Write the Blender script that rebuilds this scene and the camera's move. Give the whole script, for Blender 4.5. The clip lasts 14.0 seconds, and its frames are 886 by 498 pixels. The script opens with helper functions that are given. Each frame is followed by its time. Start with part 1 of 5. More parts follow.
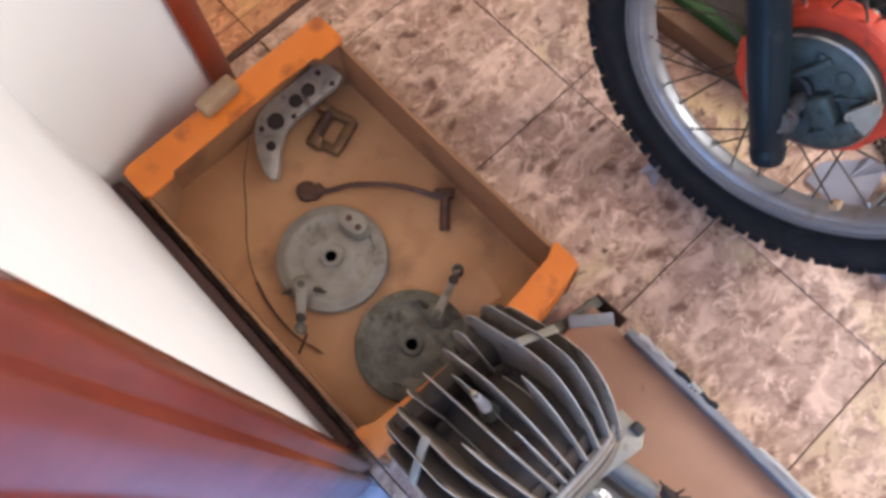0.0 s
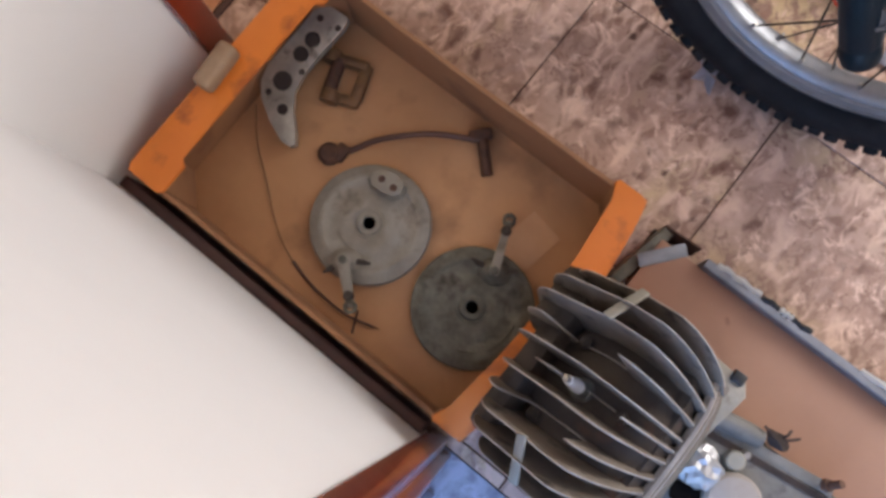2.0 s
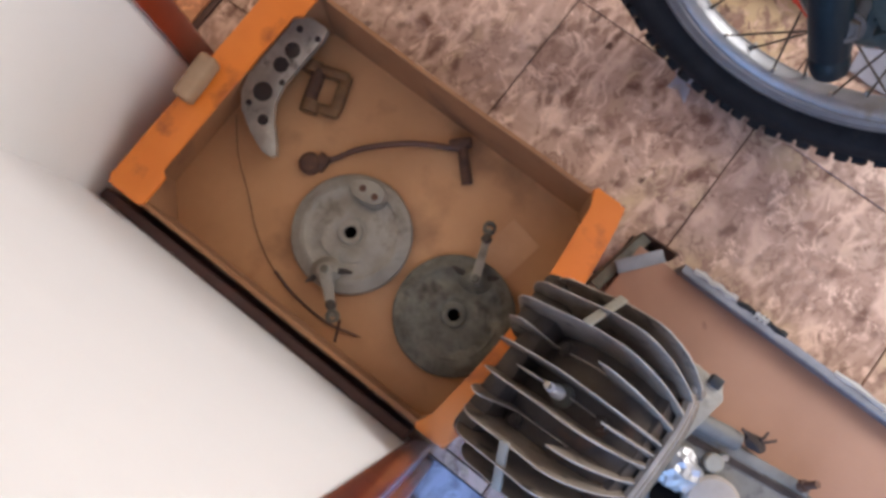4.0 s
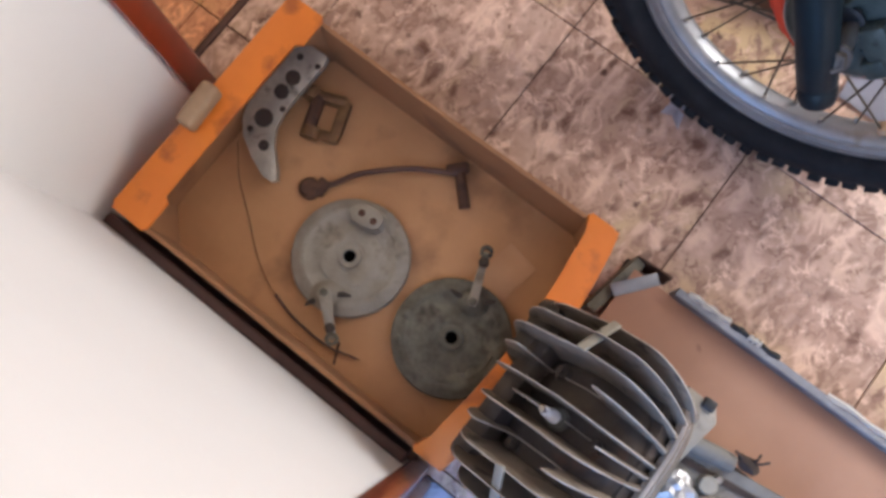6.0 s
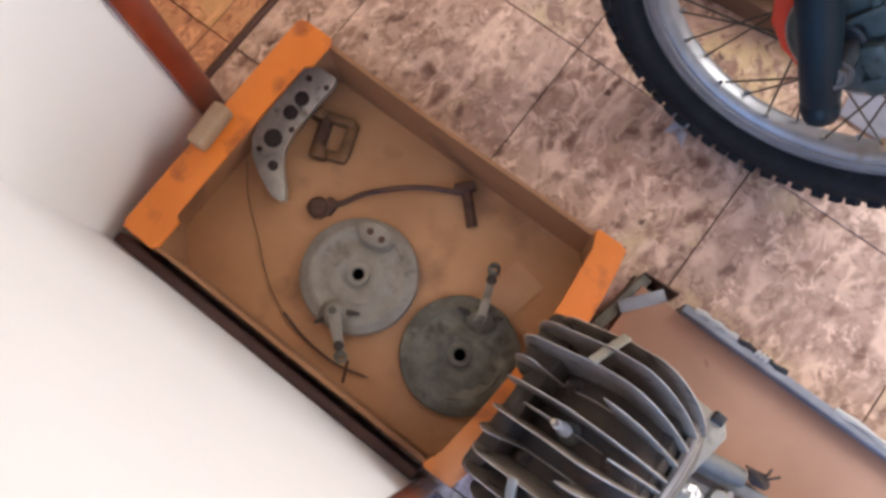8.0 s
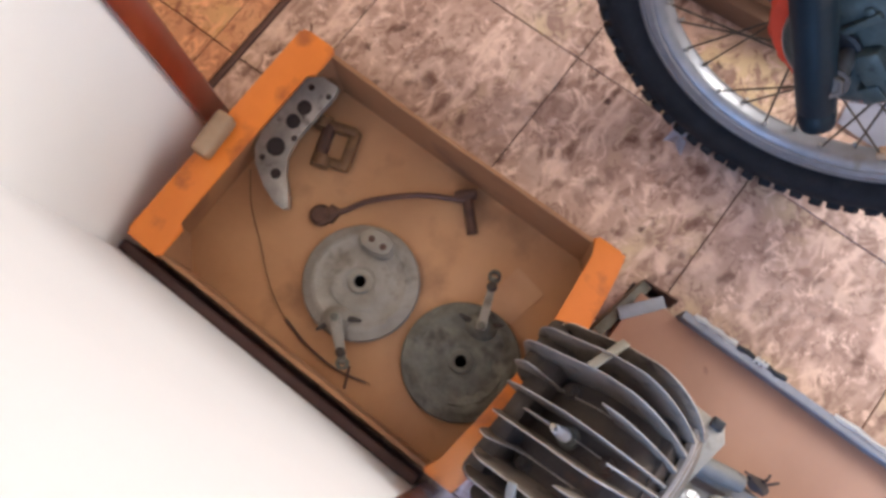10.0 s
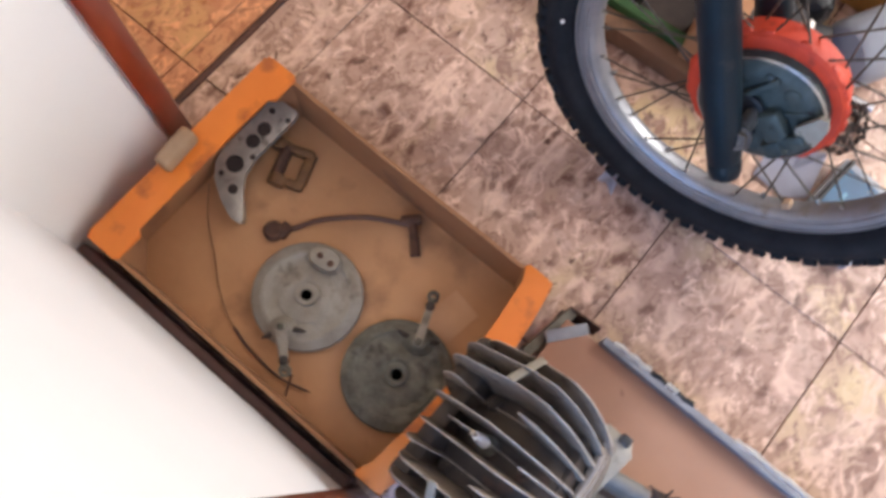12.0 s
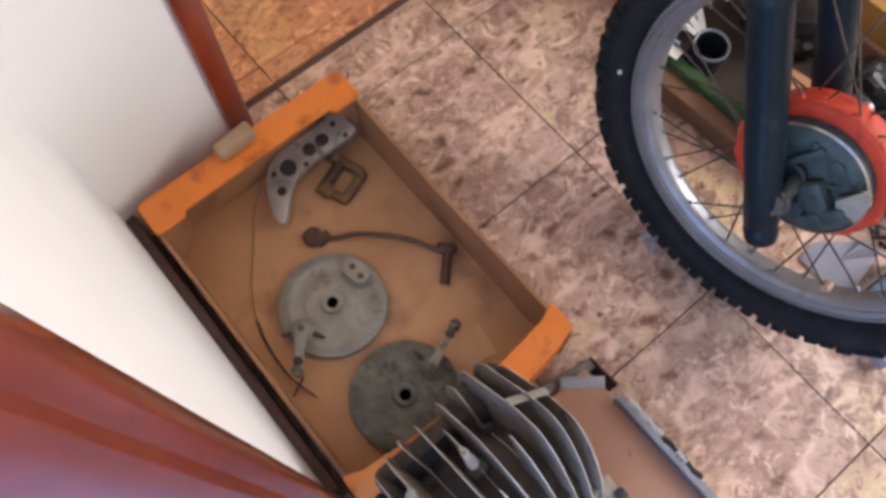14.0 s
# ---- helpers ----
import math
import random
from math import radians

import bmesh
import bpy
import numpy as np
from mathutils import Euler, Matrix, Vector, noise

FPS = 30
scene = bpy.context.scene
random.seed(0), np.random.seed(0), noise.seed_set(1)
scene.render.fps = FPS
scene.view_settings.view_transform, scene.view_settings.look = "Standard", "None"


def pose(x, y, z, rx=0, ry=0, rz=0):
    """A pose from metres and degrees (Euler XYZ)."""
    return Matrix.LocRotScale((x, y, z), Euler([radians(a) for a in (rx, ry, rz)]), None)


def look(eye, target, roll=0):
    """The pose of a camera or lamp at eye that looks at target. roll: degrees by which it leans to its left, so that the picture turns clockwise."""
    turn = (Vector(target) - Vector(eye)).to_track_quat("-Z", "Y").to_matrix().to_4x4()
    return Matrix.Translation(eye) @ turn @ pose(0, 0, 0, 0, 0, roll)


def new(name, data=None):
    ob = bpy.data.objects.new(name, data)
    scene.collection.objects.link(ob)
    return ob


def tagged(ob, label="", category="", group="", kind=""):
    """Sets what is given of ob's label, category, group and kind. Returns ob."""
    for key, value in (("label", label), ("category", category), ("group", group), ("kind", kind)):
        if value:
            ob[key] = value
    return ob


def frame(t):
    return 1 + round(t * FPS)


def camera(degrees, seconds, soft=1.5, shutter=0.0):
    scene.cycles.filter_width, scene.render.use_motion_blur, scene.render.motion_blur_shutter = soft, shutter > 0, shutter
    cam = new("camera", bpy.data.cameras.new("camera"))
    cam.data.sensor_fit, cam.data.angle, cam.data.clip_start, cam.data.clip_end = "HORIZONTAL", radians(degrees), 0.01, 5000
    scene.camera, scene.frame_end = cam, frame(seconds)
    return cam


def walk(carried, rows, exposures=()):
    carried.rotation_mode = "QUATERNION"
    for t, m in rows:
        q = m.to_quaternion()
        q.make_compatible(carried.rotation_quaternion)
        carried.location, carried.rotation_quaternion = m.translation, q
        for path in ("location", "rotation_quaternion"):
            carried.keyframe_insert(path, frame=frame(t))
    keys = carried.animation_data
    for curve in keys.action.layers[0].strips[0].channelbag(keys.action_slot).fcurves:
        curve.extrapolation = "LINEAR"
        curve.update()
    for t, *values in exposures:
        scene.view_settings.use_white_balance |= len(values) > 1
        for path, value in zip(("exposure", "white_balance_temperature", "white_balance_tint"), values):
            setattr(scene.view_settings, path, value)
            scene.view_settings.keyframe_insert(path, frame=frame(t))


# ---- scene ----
cam = camera(58.5, 14.0, soft=3.3, shutter=0.3)
PATH = [
    (0.0, -0.6138, -0.3543, 1.2149, 17.64, 0.87, -43.48),
    (0.3, -0.5917, -0.3056, 1.1677, 14.84, 2.72, -48.15),
    (0.5, -0.5764, -0.2496, 1.1561, 11.33, 3.44, -50.34),
    (1.0, -0.5664, -0.2003, 1.1415, 9.99, 4.00, -50.71),
    (1.5, -0.5746, -0.2004, 1.1313, 9.58, 3.54, -51.10),
    (2.0, -0.5702, -0.2216, 1.1375, 9.23, 3.05, -51.31),
    (2.5, -0.5708, -0.2207, 1.1440, 9.23, 2.15, -51.93),
    (3.0, -0.5692, -0.2195, 1.1459, 9.37, 1.86, -52.13),
    (5.5, -0.5616, -0.2178, 1.1608, 10.15, 1.74, -52.05),
    (6.0, -0.5580, -0.2172, 1.1671, 10.64, 1.79, -52.16),
    (6.5, -0.5644, -0.2142, 1.1687, 11.07, 1.90, -52.36),
    (7.0, -0.5743, -0.2154, 1.1674, 11.54, 1.88, -52.53),
    (7.5, -0.5762, -0.2152, 1.1728, 12.27, 1.79, -52.50),
    (8.0, -0.5778, -0.2158, 1.1739, 12.58, 1.75, -52.46),
    (10.5, -0.5797, -0.2218, 1.1843, 13.29, 1.98, -52.39),
    (11.0, -0.5741, -0.2158, 1.1854, 13.37, 1.82, -52.35),
    (11.3, -0.5835, -0.2261, 1.2003, 14.32, 1.43, -52.61),
    (11.5, -0.5855, -0.2150, 1.2132, 13.54, 0.09, -53.39),
    (11.7, -0.6022, -0.2374, 1.2282, 14.47, -0.01, -53.20),
    (12.0, -0.5907, -0.2610, 1.2606, 15.45, -1.78, -50.09),
    (12.2, -0.5912, -0.3326, 1.2728, 19.97, -2.56, -40.36),
    (12.5, -0.5706, -0.3776, 1.2934, 22.31, -1.57, -29.48),
    (12.7, -0.5728, -0.4189, 1.2874, 23.31, 3.42, -27.87),
    (13.0, -0.5738, -0.3657, 1.3100, 24.02, 2.96, -36.96),
    (13.2, -0.6022, -0.3314, 1.2901, 23.44, 2.16, -39.77),
    (13.5, -0.6182, -0.3279, 1.2946, 22.11, 1.90, -41.41),
    (13.7, -0.6264, -0.3377, 1.2884, 22.43, 1.30, -41.65),
    (14.0, -0.6087, -0.3518, 1.2492, 20.84, -0.24, -39.88),
]
walk(cam, [(t, pose(x, y, z, rx, ry, rz)) for t, x, y, z, rx, ry, rz in PATH],
     exposures=[(0.0, 1.58), (0.5, 1.3), (1.5, 1.22), (3.0, 1.3), (7.5, 1.49), (11.0, 1.62), (12.0, 1.63), (12.5, 1.80), (12.7, 1.68), (13.0, 1.27), (13.5, 1.36), (14.0, 1.45)])

# ---- world and light ----
world = bpy.data.worlds.new("daylight")
scene.world = world
world.use_nodes = True
wn = world.node_tree.nodes
sky = wn.new("ShaderNodeTexSky")
sky.sky_type = "NISHITA"
sky.sun_disc = False
sky.sun_elevation = radians(62)
sky.sun_rotation = radians(100)
wn["Background"].inputs["Strength"].default_value = 0.15
world.node_tree.links.new(sky.outputs[0], wn["Background"].inputs["Color"])


def area_lamp(name, m, sx, sy, watts, colour):
    data = bpy.data.lights.new(name, "AREA")
    data.shape, data.size, data.size_y, data.energy, data.color = "RECTANGLE", sx, sy, watts, colour
    ob = new(name, data)
    ob.matrix_world = m
    return ob


sun_data = bpy.data.lights.new("sun", "SUN")
sun_data.energy, sun_data.angle, sun_data.color = 2.5, radians(0.6), (1.0, 0.95, 0.88)
sun = new("sun", sun_data)
sun.matrix_world = look((4.6, -0.8, 9.0), (0, 0, 0))
# daylight in the opening of the east window and in the outer doorway
area_lamp("east_window_light", look((2.28, -1.8, 1.84), (0.1, -0.9, 0.5)), 1.5, 1.34, 41, (1.0, 0.965, 0.92))
area_lamp("outer_doorway_light", look((-0.86, -0.66, 1.05), (0.5, -0.62, 0.75)), 0.76, 1.9, 4.2, (0.25, 0.47, 1.0))
# unseen warm fill lamp for the room past the doorway; no window there
area_lamp("hall_fill_light", look((0.6, 3.35, 1.7), (0.3, 1.4, 0.3)), 1.2, 1.2, 15, (1.0, 0.76, 0.48))


# ---- materials ----
def material(name, base, rough=0.6, metal=0.0, second=None, scale=20.0, amount=0.5, bump=0.1, bump_scale=200.0, coat=0.0, spec=0.5,
             third=None, third_scale=60.0, third_amount=0.3):
    """Two colours mixed by a broad noise, specks of a third, fine relief and uneven gloss."""
    m = bpy.data.materials.new(name)
    m.use_nodes = True
    nt = m.node_tree
    n, l = nt.nodes, nt.links
    b = n["Principled BSDF"]
    co = n.new("ShaderNodeTexCoord")
    second = second or tuple(c * 0.72 for c in base)
    no = n.new("ShaderNodeTexNoise")
    no.inputs["Scale"].default_value, no.inputs["Detail"].default_value, no.inputs["Roughness"].default_value = scale, 6, 0.62
    l.new(co.outputs["Object"], no.inputs["Vector"])
    ramp = n.new("ShaderNodeMapRange")
    ramp.inputs["From Min"].default_value, ramp.inputs["From Max"].default_value = 0.5 - 0.3 * amount - 0.02, 0.5 + 0.32 * amount + 0.05
    l.new(no.outputs["Fac"], ramp.inputs["Value"])
    mix = n.new("ShaderNodeMix")
    mix.data_type = "RGBA"
    mix.inputs["A"].default_value, mix.inputs["B"].default_value = (*second, 1), (*base, 1)
    l.new(ramp.outputs[0], mix.inputs["Factor"])
    out = mix.outputs["Result"]
    if third:
        n2 = n.new("ShaderNodeTexNoise")
        n2.inputs["Scale"].default_value, n2.inputs["Detail"].default_value = third_scale, 4
        l.new(co.outputs["Object"], n2.inputs["Vector"])
        r2 = n.new("ShaderNodeMapRange")
        r2.inputs["From Min"].default_value, r2.inputs["From Max"].default_value = 0.72 - 0.3 * third_amount, 0.86 - 0.3 * third_amount
        l.new(n2.outputs["Fac"], r2.inputs["Value"])
        m2 = n.new("ShaderNodeMix")
        m2.data_type = "RGBA"
        m2.inputs["B"].default_value = (*third, 1)
        l.new(out, m2.inputs["A"])
        l.new(r2.outputs[0], m2.inputs["Factor"])
        out = m2.outputs["Result"]
    l.new(out, b.inputs["Base Color"])
    b.inputs["Metallic"].default_value = metal
    b.inputs["Specular IOR Level"].default_value = spec
    b.inputs["Coat Weight"].default_value = coat
    b.inputs["Coat Roughness"].default_value = 0.06
    rr = n.new("ShaderNodeMapRange")
    rr.inputs["To Min"].default_value, rr.inputs["To Max"].default_value = min(1, rough * 1.25), rough * 0.8
    l.new(no.outputs["Fac"], rr.inputs["Value"])
    l.new(rr.outputs[0], b.inputs["Roughness"])
    if bump:
        nb = n.new("ShaderNodeTexNoise")
        nb.inputs["Scale"].default_value, nb.inputs["Detail"].default_value = bump_scale, 5
        l.new(co.outputs["Object"], nb.inputs["Vector"])
        bu = n.new("ShaderNodeBump")
        bu.inputs["Strength"].default_value, bu.inputs["Distance"].default_value = bump, 0.002
        l.new(nb.outputs["Fac"], bu.inputs["Height"])
        l.new(bu.outputs[0], b.inputs["Normal"])
    return m


def tile_material(name, light, mid, dark, gold, rough):
    """Glazed marbled floor tile: streaks and blotches that differ from tile to tile."""
    m = bpy.data.materials.new(name)
    m.use_nodes = True
    nt = m.node_tree
    n, l = nt.nodes, nt.links
    b = n["Principled BSDF"]
    co = n.new("ShaderNodeTexCoord")
    inf = n.new("ShaderNodeObjectInfo")
    off = n.new("ShaderNodeVectorMath")
    off.operation = "MULTIPLY_ADD"
    off.inputs[1].default_value = (1, 1, 1)
    sc = n.new("ShaderNodeVectorMath")
    sc.operation = "SCALE"
    sc.inputs[0].default_value = (17.0, 31.0, 9.0)
    l.new(inf.outputs["Random"], sc.inputs["Scale"])
    l.new(co.outputs["Object"], off.inputs[0])
    l.new(sc.outputs[0], off.inputs[2])

    def noise_node(scale, detail, rough_, dist, stretch=None):
        src = off.outputs[0]
        if stretch:
            mp = n.new("ShaderNodeMapping")
            mp.inputs["Rotation"].default_value, mp.inputs["Scale"].default_value = (0, 0, stretch[0]), (stretch[1], stretch[2], 1)
            l.new(src, mp.inputs["Vector"])
            src = mp.outputs[0]
        t = n.new("ShaderNodeTexNoise")
        for k, v in (("Scale", scale), ("Detail", detail), ("Roughness", rough_), ("Distortion", dist)):
            t.inputs[k].default_value = v
        l.new(src, t.inputs["Vector"])
        return t.outputs["Fac"]

    def mixed(a, bcol, fac, lo, hi):
        r = n.new("ShaderNodeMapRange")
        r.inputs["From Min"].default_value, r.inputs["From Max"].default_value = lo, hi
        l.new(fac, r.inputs["Value"])
        x = n.new("ShaderNodeMix")
        x.data_type = "RGBA"
        l.new(r.outputs[0], x.inputs["Factor"])
        if isinstance(a, tuple):
            x.inputs["A"].default_value = (*a, 1)
        else:
            l.new(a, x.inputs["A"])
        x.inputs["B"].default_value = (*bcol, 1)
        return x.outputs["Result"]

    def dabs_node(scale, low, high):
        """Uneven dark dabs: warped cells, only some of them filled."""
        nz = n.new("ShaderNodeTexNoise")
        nz.inputs["Scale"].default_value, nz.inputs["Detail"].default_value = 26.0, 5.0
        l.new(off.outputs[0], nz.inputs["Vector"])
        wv = n.new("ShaderNodeVectorMath")
        wv.operation = "MULTIPLY_ADD"
        wv.inputs[1].default_value = (0.062, 0.062, 0.0)
        l.new(nz.outputs["Color"], wv.inputs[0])
        l.new(off.outputs[0], wv.inputs[2])
        mp = n.new("ShaderNodeMapping")
        mp.inputs["Rotation"].default_value, mp.inputs["Scale"].default_value = (0, 0, 0.9), (0.75, 1.2, 0.02)
        l.new(wv.outputs[0], mp.inputs["Vector"])
        vo = n.new("ShaderNodeTexVoronoi")
        vo.inputs["Scale"].default_value = scale
        l.new(mp.outputs[0], vo.inputs["Vector"])
        near = n.new("ShaderNodeMapRange")
        near.inputs["From Min"].default_value, near.inputs["From Max"].default_value = 0.46, 0.10
        l.new(vo.outputs["Distance"], near.inputs["Value"])
        some = n.new("ShaderNodeSeparateColor")
        l.new(vo.outputs["Color"], some.inputs[0])
        pick = n.new("ShaderNodeMapRange")
        pick.inputs["From Min"].default_value, pick.inputs["From Max"].default_value = low, high
        l.new(some.outputs[0], pick.inputs["Value"])
        mul = n.new("ShaderNodeMath")
        mul.operation = "MULTIPLY"
        l.new(near.outputs[0], mul.inputs[0])
        l.new(pick.outputs[0], mul.inputs[1])
        return mul.outputs[0]

    def veins_node(scale, turn, stretch, width, low, high):
        """Thin straight-ish pale veins: the borders of warped, drawn-out cells, broken up by a noise."""
        nz = n.new("ShaderNodeTexNoise")
        nz.inputs["Scale"].default_value, nz.inputs["Detail"].default_value = 34.0, 5.0
        l.new(off.outputs[0], nz.inputs["Vector"])
        wv = n.new("ShaderNodeVectorMath")
        wv.operation = "MULTIPLY_ADD"
        wv.inputs[1].default_value = (0.030, 0.030, 0.0)
        l.new(nz.outputs["Color"], wv.inputs[0])
        l.new(off.outputs[0], wv.inputs[2])
        mp = n.new("ShaderNodeMapping")
        mp.inputs["Rotation"].default_value, mp.inputs["Scale"].default_value = (0, 0, turn), (stretch, 1.0, 0.02)
        l.new(wv.outputs[0], mp.inputs["Vector"])
        vo = n.new("ShaderNodeTexVoronoi")
        vo.feature = "DISTANCE_TO_EDGE"
        vo.inputs["Scale"].default_value = scale
        l.new(mp.outputs[0], vo.inputs["Vector"])
        near = n.new("ShaderNodeMapRange")
        near.inputs["From Min"].default_value, near.inputs["From Max"].default_value = width, width * 0.15
        l.new(vo.outputs["Distance"], near.inputs["Value"])
        some = n.new("ShaderNodeMapRange")
        some.inputs["From Min"].default_value, some.inputs["From Max"].default_value = low, high
        l.new(noise_node(13, 3, 0.6, 0.3), some.inputs["Value"])
        mul = n.new("ShaderNodeMath")
        mul.operation = "MULTIPLY"
        l.new(near.outputs[0], mul.inputs[0])
        l.new(some.outputs[0], mul.inputs[1])
        return mul.outputs[0]

    half = tuple(0.5 * m_ + 0.5 * d_ for m_, d_ in zip(mid, dark))
    pale = tuple(min(1, v * 1.34) for v in light)
    c = mixed(light, mid, noise_node(8, 6, 0.68, 0.8), 0.38, 0.60)
    # some tiles are more golden than others: the object's colour says how much
    tint = n.new("ShaderNodeSeparateColor")
    l.new(inf.outputs["Color"], tint.inputs[0])
    more = n.new("ShaderNodeMath")
    more.operation = "ADD"
    l.new(noise_node(3.4, 4, 0.55, 0.5), more.inputs[0])
    l.new(tint.outputs[0], more.inputs[1])
    c = mixed(c, gold, more.outputs[0], 0.55, 0.70)
    c = mixed(c, half, noise_node(19, 6, 0.66, 1.3, (0.9, 0.8, 1.15)), 0.50, 0.59)
    c = mixed(c, pale, noise_node(21, 6, 0.68, 1.5), 0.53, 0.62)
    c = mixed(c, dark, dabs_node(28, 0.22, 0.82), 0.12, 0.80)
    c = mixed(c, half, noise_node(42, 5, 0.66, 1.2), 0.555, 0.63)
    c = mixed(c, tuple(v * 0.6 for v in dark), dabs_node(44, 0.50, 1.0), 0.2, 0.95)
    c = mixed(c, pale, veins_node(13, 0.7, 0.36, 0.085, 0.46, 0.60), 0.0, 1.35)
    c = mixed(c, pale, veins_node(16, 2.0, 0.40, 0.075, 0.48, 0.62), 0.0, 1.35)
    l.new(c, b.inputs["Base Color"])
    rr = n.new("ShaderNodeMapRange")
    rr.inputs["To Min"].default_value, rr.inputs["To Max"].default_value = rough * 0.7, rough * 1.3
    l.new(noise_node(14, 4, 0.6, 0.5), rr.inputs["Value"])
    l.new(rr.outputs[0], b.inputs["Roughness"])
    bu = n.new("ShaderNodeBump")
    bu.inputs["Strength"].default_value, bu.inputs["Distance"].default_value = 0.12, 0.002
    l.new(noise_node(40, 4, 0.6, 0.4), bu.inputs["Height"])
    l.new(bu.outputs[0], b.inputs["Normal"])
    return m


M = {}
M["tile"] = tile_material("glazed_tile", (0.500, 0.342, 0.266), (0.395, 0.246, 0.188), (0.165, 0.086, 0.062), (0.56, 0.405, 0.245), 0.26)
# tile tinted orange: the hall's warm light is put into the colour
M["tile_hall"] = tile_material("warm_lit_hall_tile", (0.58, 0.275, 0.14), (0.50, 0.205, 0.10), (0.26, 0.085, 0.04), (0.58, 0.31, 0.13), 0.3)
# bluish: the cool skylight outside is put into the tile colour
M["tile_out"] = tile_material("skylit_blue_outdoor_tile", (0.33, 0.36, 0.45), (0.28, 0.30, 0.38), (0.19, 0.20, 0.27), (0.32, 0.34, 0.40), 0.4)
M["grout"] = material("dark_grout", (0.055, 0.03, 0.021), 0.95, spec=0.1, second=(0.028, 0.016, 0.012), scale=60)
M["plaster"] = material("white_plaster", (0.77, 0.755, 0.745), 0.75, second=(0.74, 0.725, 0.715), scale=3, bump=0.05, bump_scale=90)
M["ceiling"] = material("ceiling_paint", (0.8, 0.79, 0.77), 0.8, second=(0.76, 0.75, 0.73), scale=2, bump=0.03)
M["redwood"] = material("red_brown_varnished_wood", (0.205, 0.025, 0.012), 0.32, second=(0.145, 0.017, 0.009), scale=14, bump=0.03, bump_scale=40, coat=1.0)
M["redwood"].node_tree.nodes["Principled BSDF"].inputs["Coat Roughness"].default_value = 0.16
M["darkwood"] = material("dark_skirting_wood", (0.10, 0.042, 0.032), 0.5, second=(0.06, 0.024, 0.019), scale=20)
M["kraft"] = material("kraft_cardboard", (0.60, 0.325, 0.155), 0.75, second=(0.44, 0.22, 0.10), scale=5.5, amount=0.7, bump=0.2, bump_scale=120, third=(0.30, 0.145, 0.066), third_scale=8, third_amount=0.52)
# kraft made darker: shade on upright faces is put into the colour
M["sideboard"] = material("shaded_kraft_cardboard", (0.39, 0.19, 0.090), 0.8, second=(0.29, 0.138, 0.064), scale=6, amount=0.8, bump=0.15, bump_scale=120, third=(0.22, 0.105, 0.055), third_scale=9, third_amount=0.4)
M["orange"] = material("orange_printed_cardboard", (0.78, 0.225, 0.03), 0.5, second=(0.68, 0.18, 0.024), scale=9, bump=0.06, bump_scale=140, third=(0.40, 0.10, 0.022), third_scale=19, third_amount=0.55)
M["board"] = material("brown_hardboard", (0.37, 0.20, 0.13), 0.55, second=(0.29, 0.148, 0.094), scale=6, amount=0.7, third=(0.16, 0.07, 0.045), third_scale=30, third_amount=0.12)
M["alu_grey"] = material("dull_cast_aluminium", (0.36, 0.325, 0.27), 0.6, 0.35, second=(0.235, 0.205, 0.165), scale=26, amount=0.7, bump=0.6, bump_scale=180, third=(0.15, 0.12, 0.088), third_scale=24, third_amount=0.42)
M["alu_dark"] = material("oxidised_cast_aluminium", (0.205, 0.195, 0.155), 0.68, 0.2, second=(0.085, 0.078, 0.058), scale=34, amount=0.62, bump=0.8, bump_scale=130, third=(0.045, 0.037, 0.028), third_scale=26, third_amount=0.50)
# black that stands in for the shade inside holes and ports
M["void"] = material("hole_shade_black", (0.006, 0.005, 0.004), 0.95, spec=0.05, second=(0.004, 0.003, 0.003), scale=40, bump=0)
M["fin"] = material("greasy_cast_fins", (0.32, 0.265, 0.212), 0.58, 0.15, second=(0.135, 0.103, 0.078), scale=14, amount=0.8, bump=0.6, bump_scale=260, third=(0.045, 0.032, 0.024), third_scale=30, third_amount=0.5)
M["fin_edge"] = material("worn_fin_edge", (0.70, 0.64, 0.57), 0.4, 0.4, second=(0.32, 0.27, 0.22), scale=32, amount=0.8, bump=0.3)
# dark tone that also carries the shade in the engine's fin gaps
M["fin_dark"] = material("dark_cast_metal", (0.075, 0.056, 0.044), 0.65, 0.15, second=(0.034, 0.024, 0.018), scale=26, amount=0.8, bump=0.5, third=(0.12, 0.055, 0.03), third_scale=22, third_amount=0.35)
M["bracket"] = material("scuffed_bare_alloy", (0.56, 0.505, 0.43), 0.36, 0.5, second=(0.27, 0.25, 0.215), scale=30, amount=0.75, bump=0.3, third=(0.12, 0.105, 0.085), third_scale=44, third_amount=0.38)
M["case"] = material("dull_grey_crankcase", (0.225, 0.21, 0.19), 0.65, 0.1, spec=0.3, second=(0.13, 0.12, 0.105), scale=26, amount=0.7, bump=0.5, bump_scale=160, third=(0.06, 0.052, 0.045), third_scale=34, third_amount=0.42)
M["steel"] = material("worn_steel", (0.45, 0.43, 0.40), 0.35, 0.9, second=(0.28, 0.26, 0.24), scale=50)
M["zinc"] = material("zinc_plated_sheet", (0.27, 0.275, 0.30), 0.5, 0.4, second=(0.16, 0.16, 0.18), scale=18, bump=0.1, third=(0.2, 0.17, 0.15), third_scale=35, third_amount=0.15)
M["nutbrown"] = material("dull_brown_grey_nut", (0.11, 0.09, 0.075), 0.6, 0.2, second=(0.055, 0.042, 0.034), scale=60, bump=0.3)
M["plank"] = material("dull_brown_plank", (0.22, 0.115, 0.062), 0.75, second=(0.15, 0.076, 0.042), scale=9, amount=0.7, bump=0.2, bump_scale=60, third=(0.09, 0.045, 0.026), third_scale=18, third_amount=0.4)
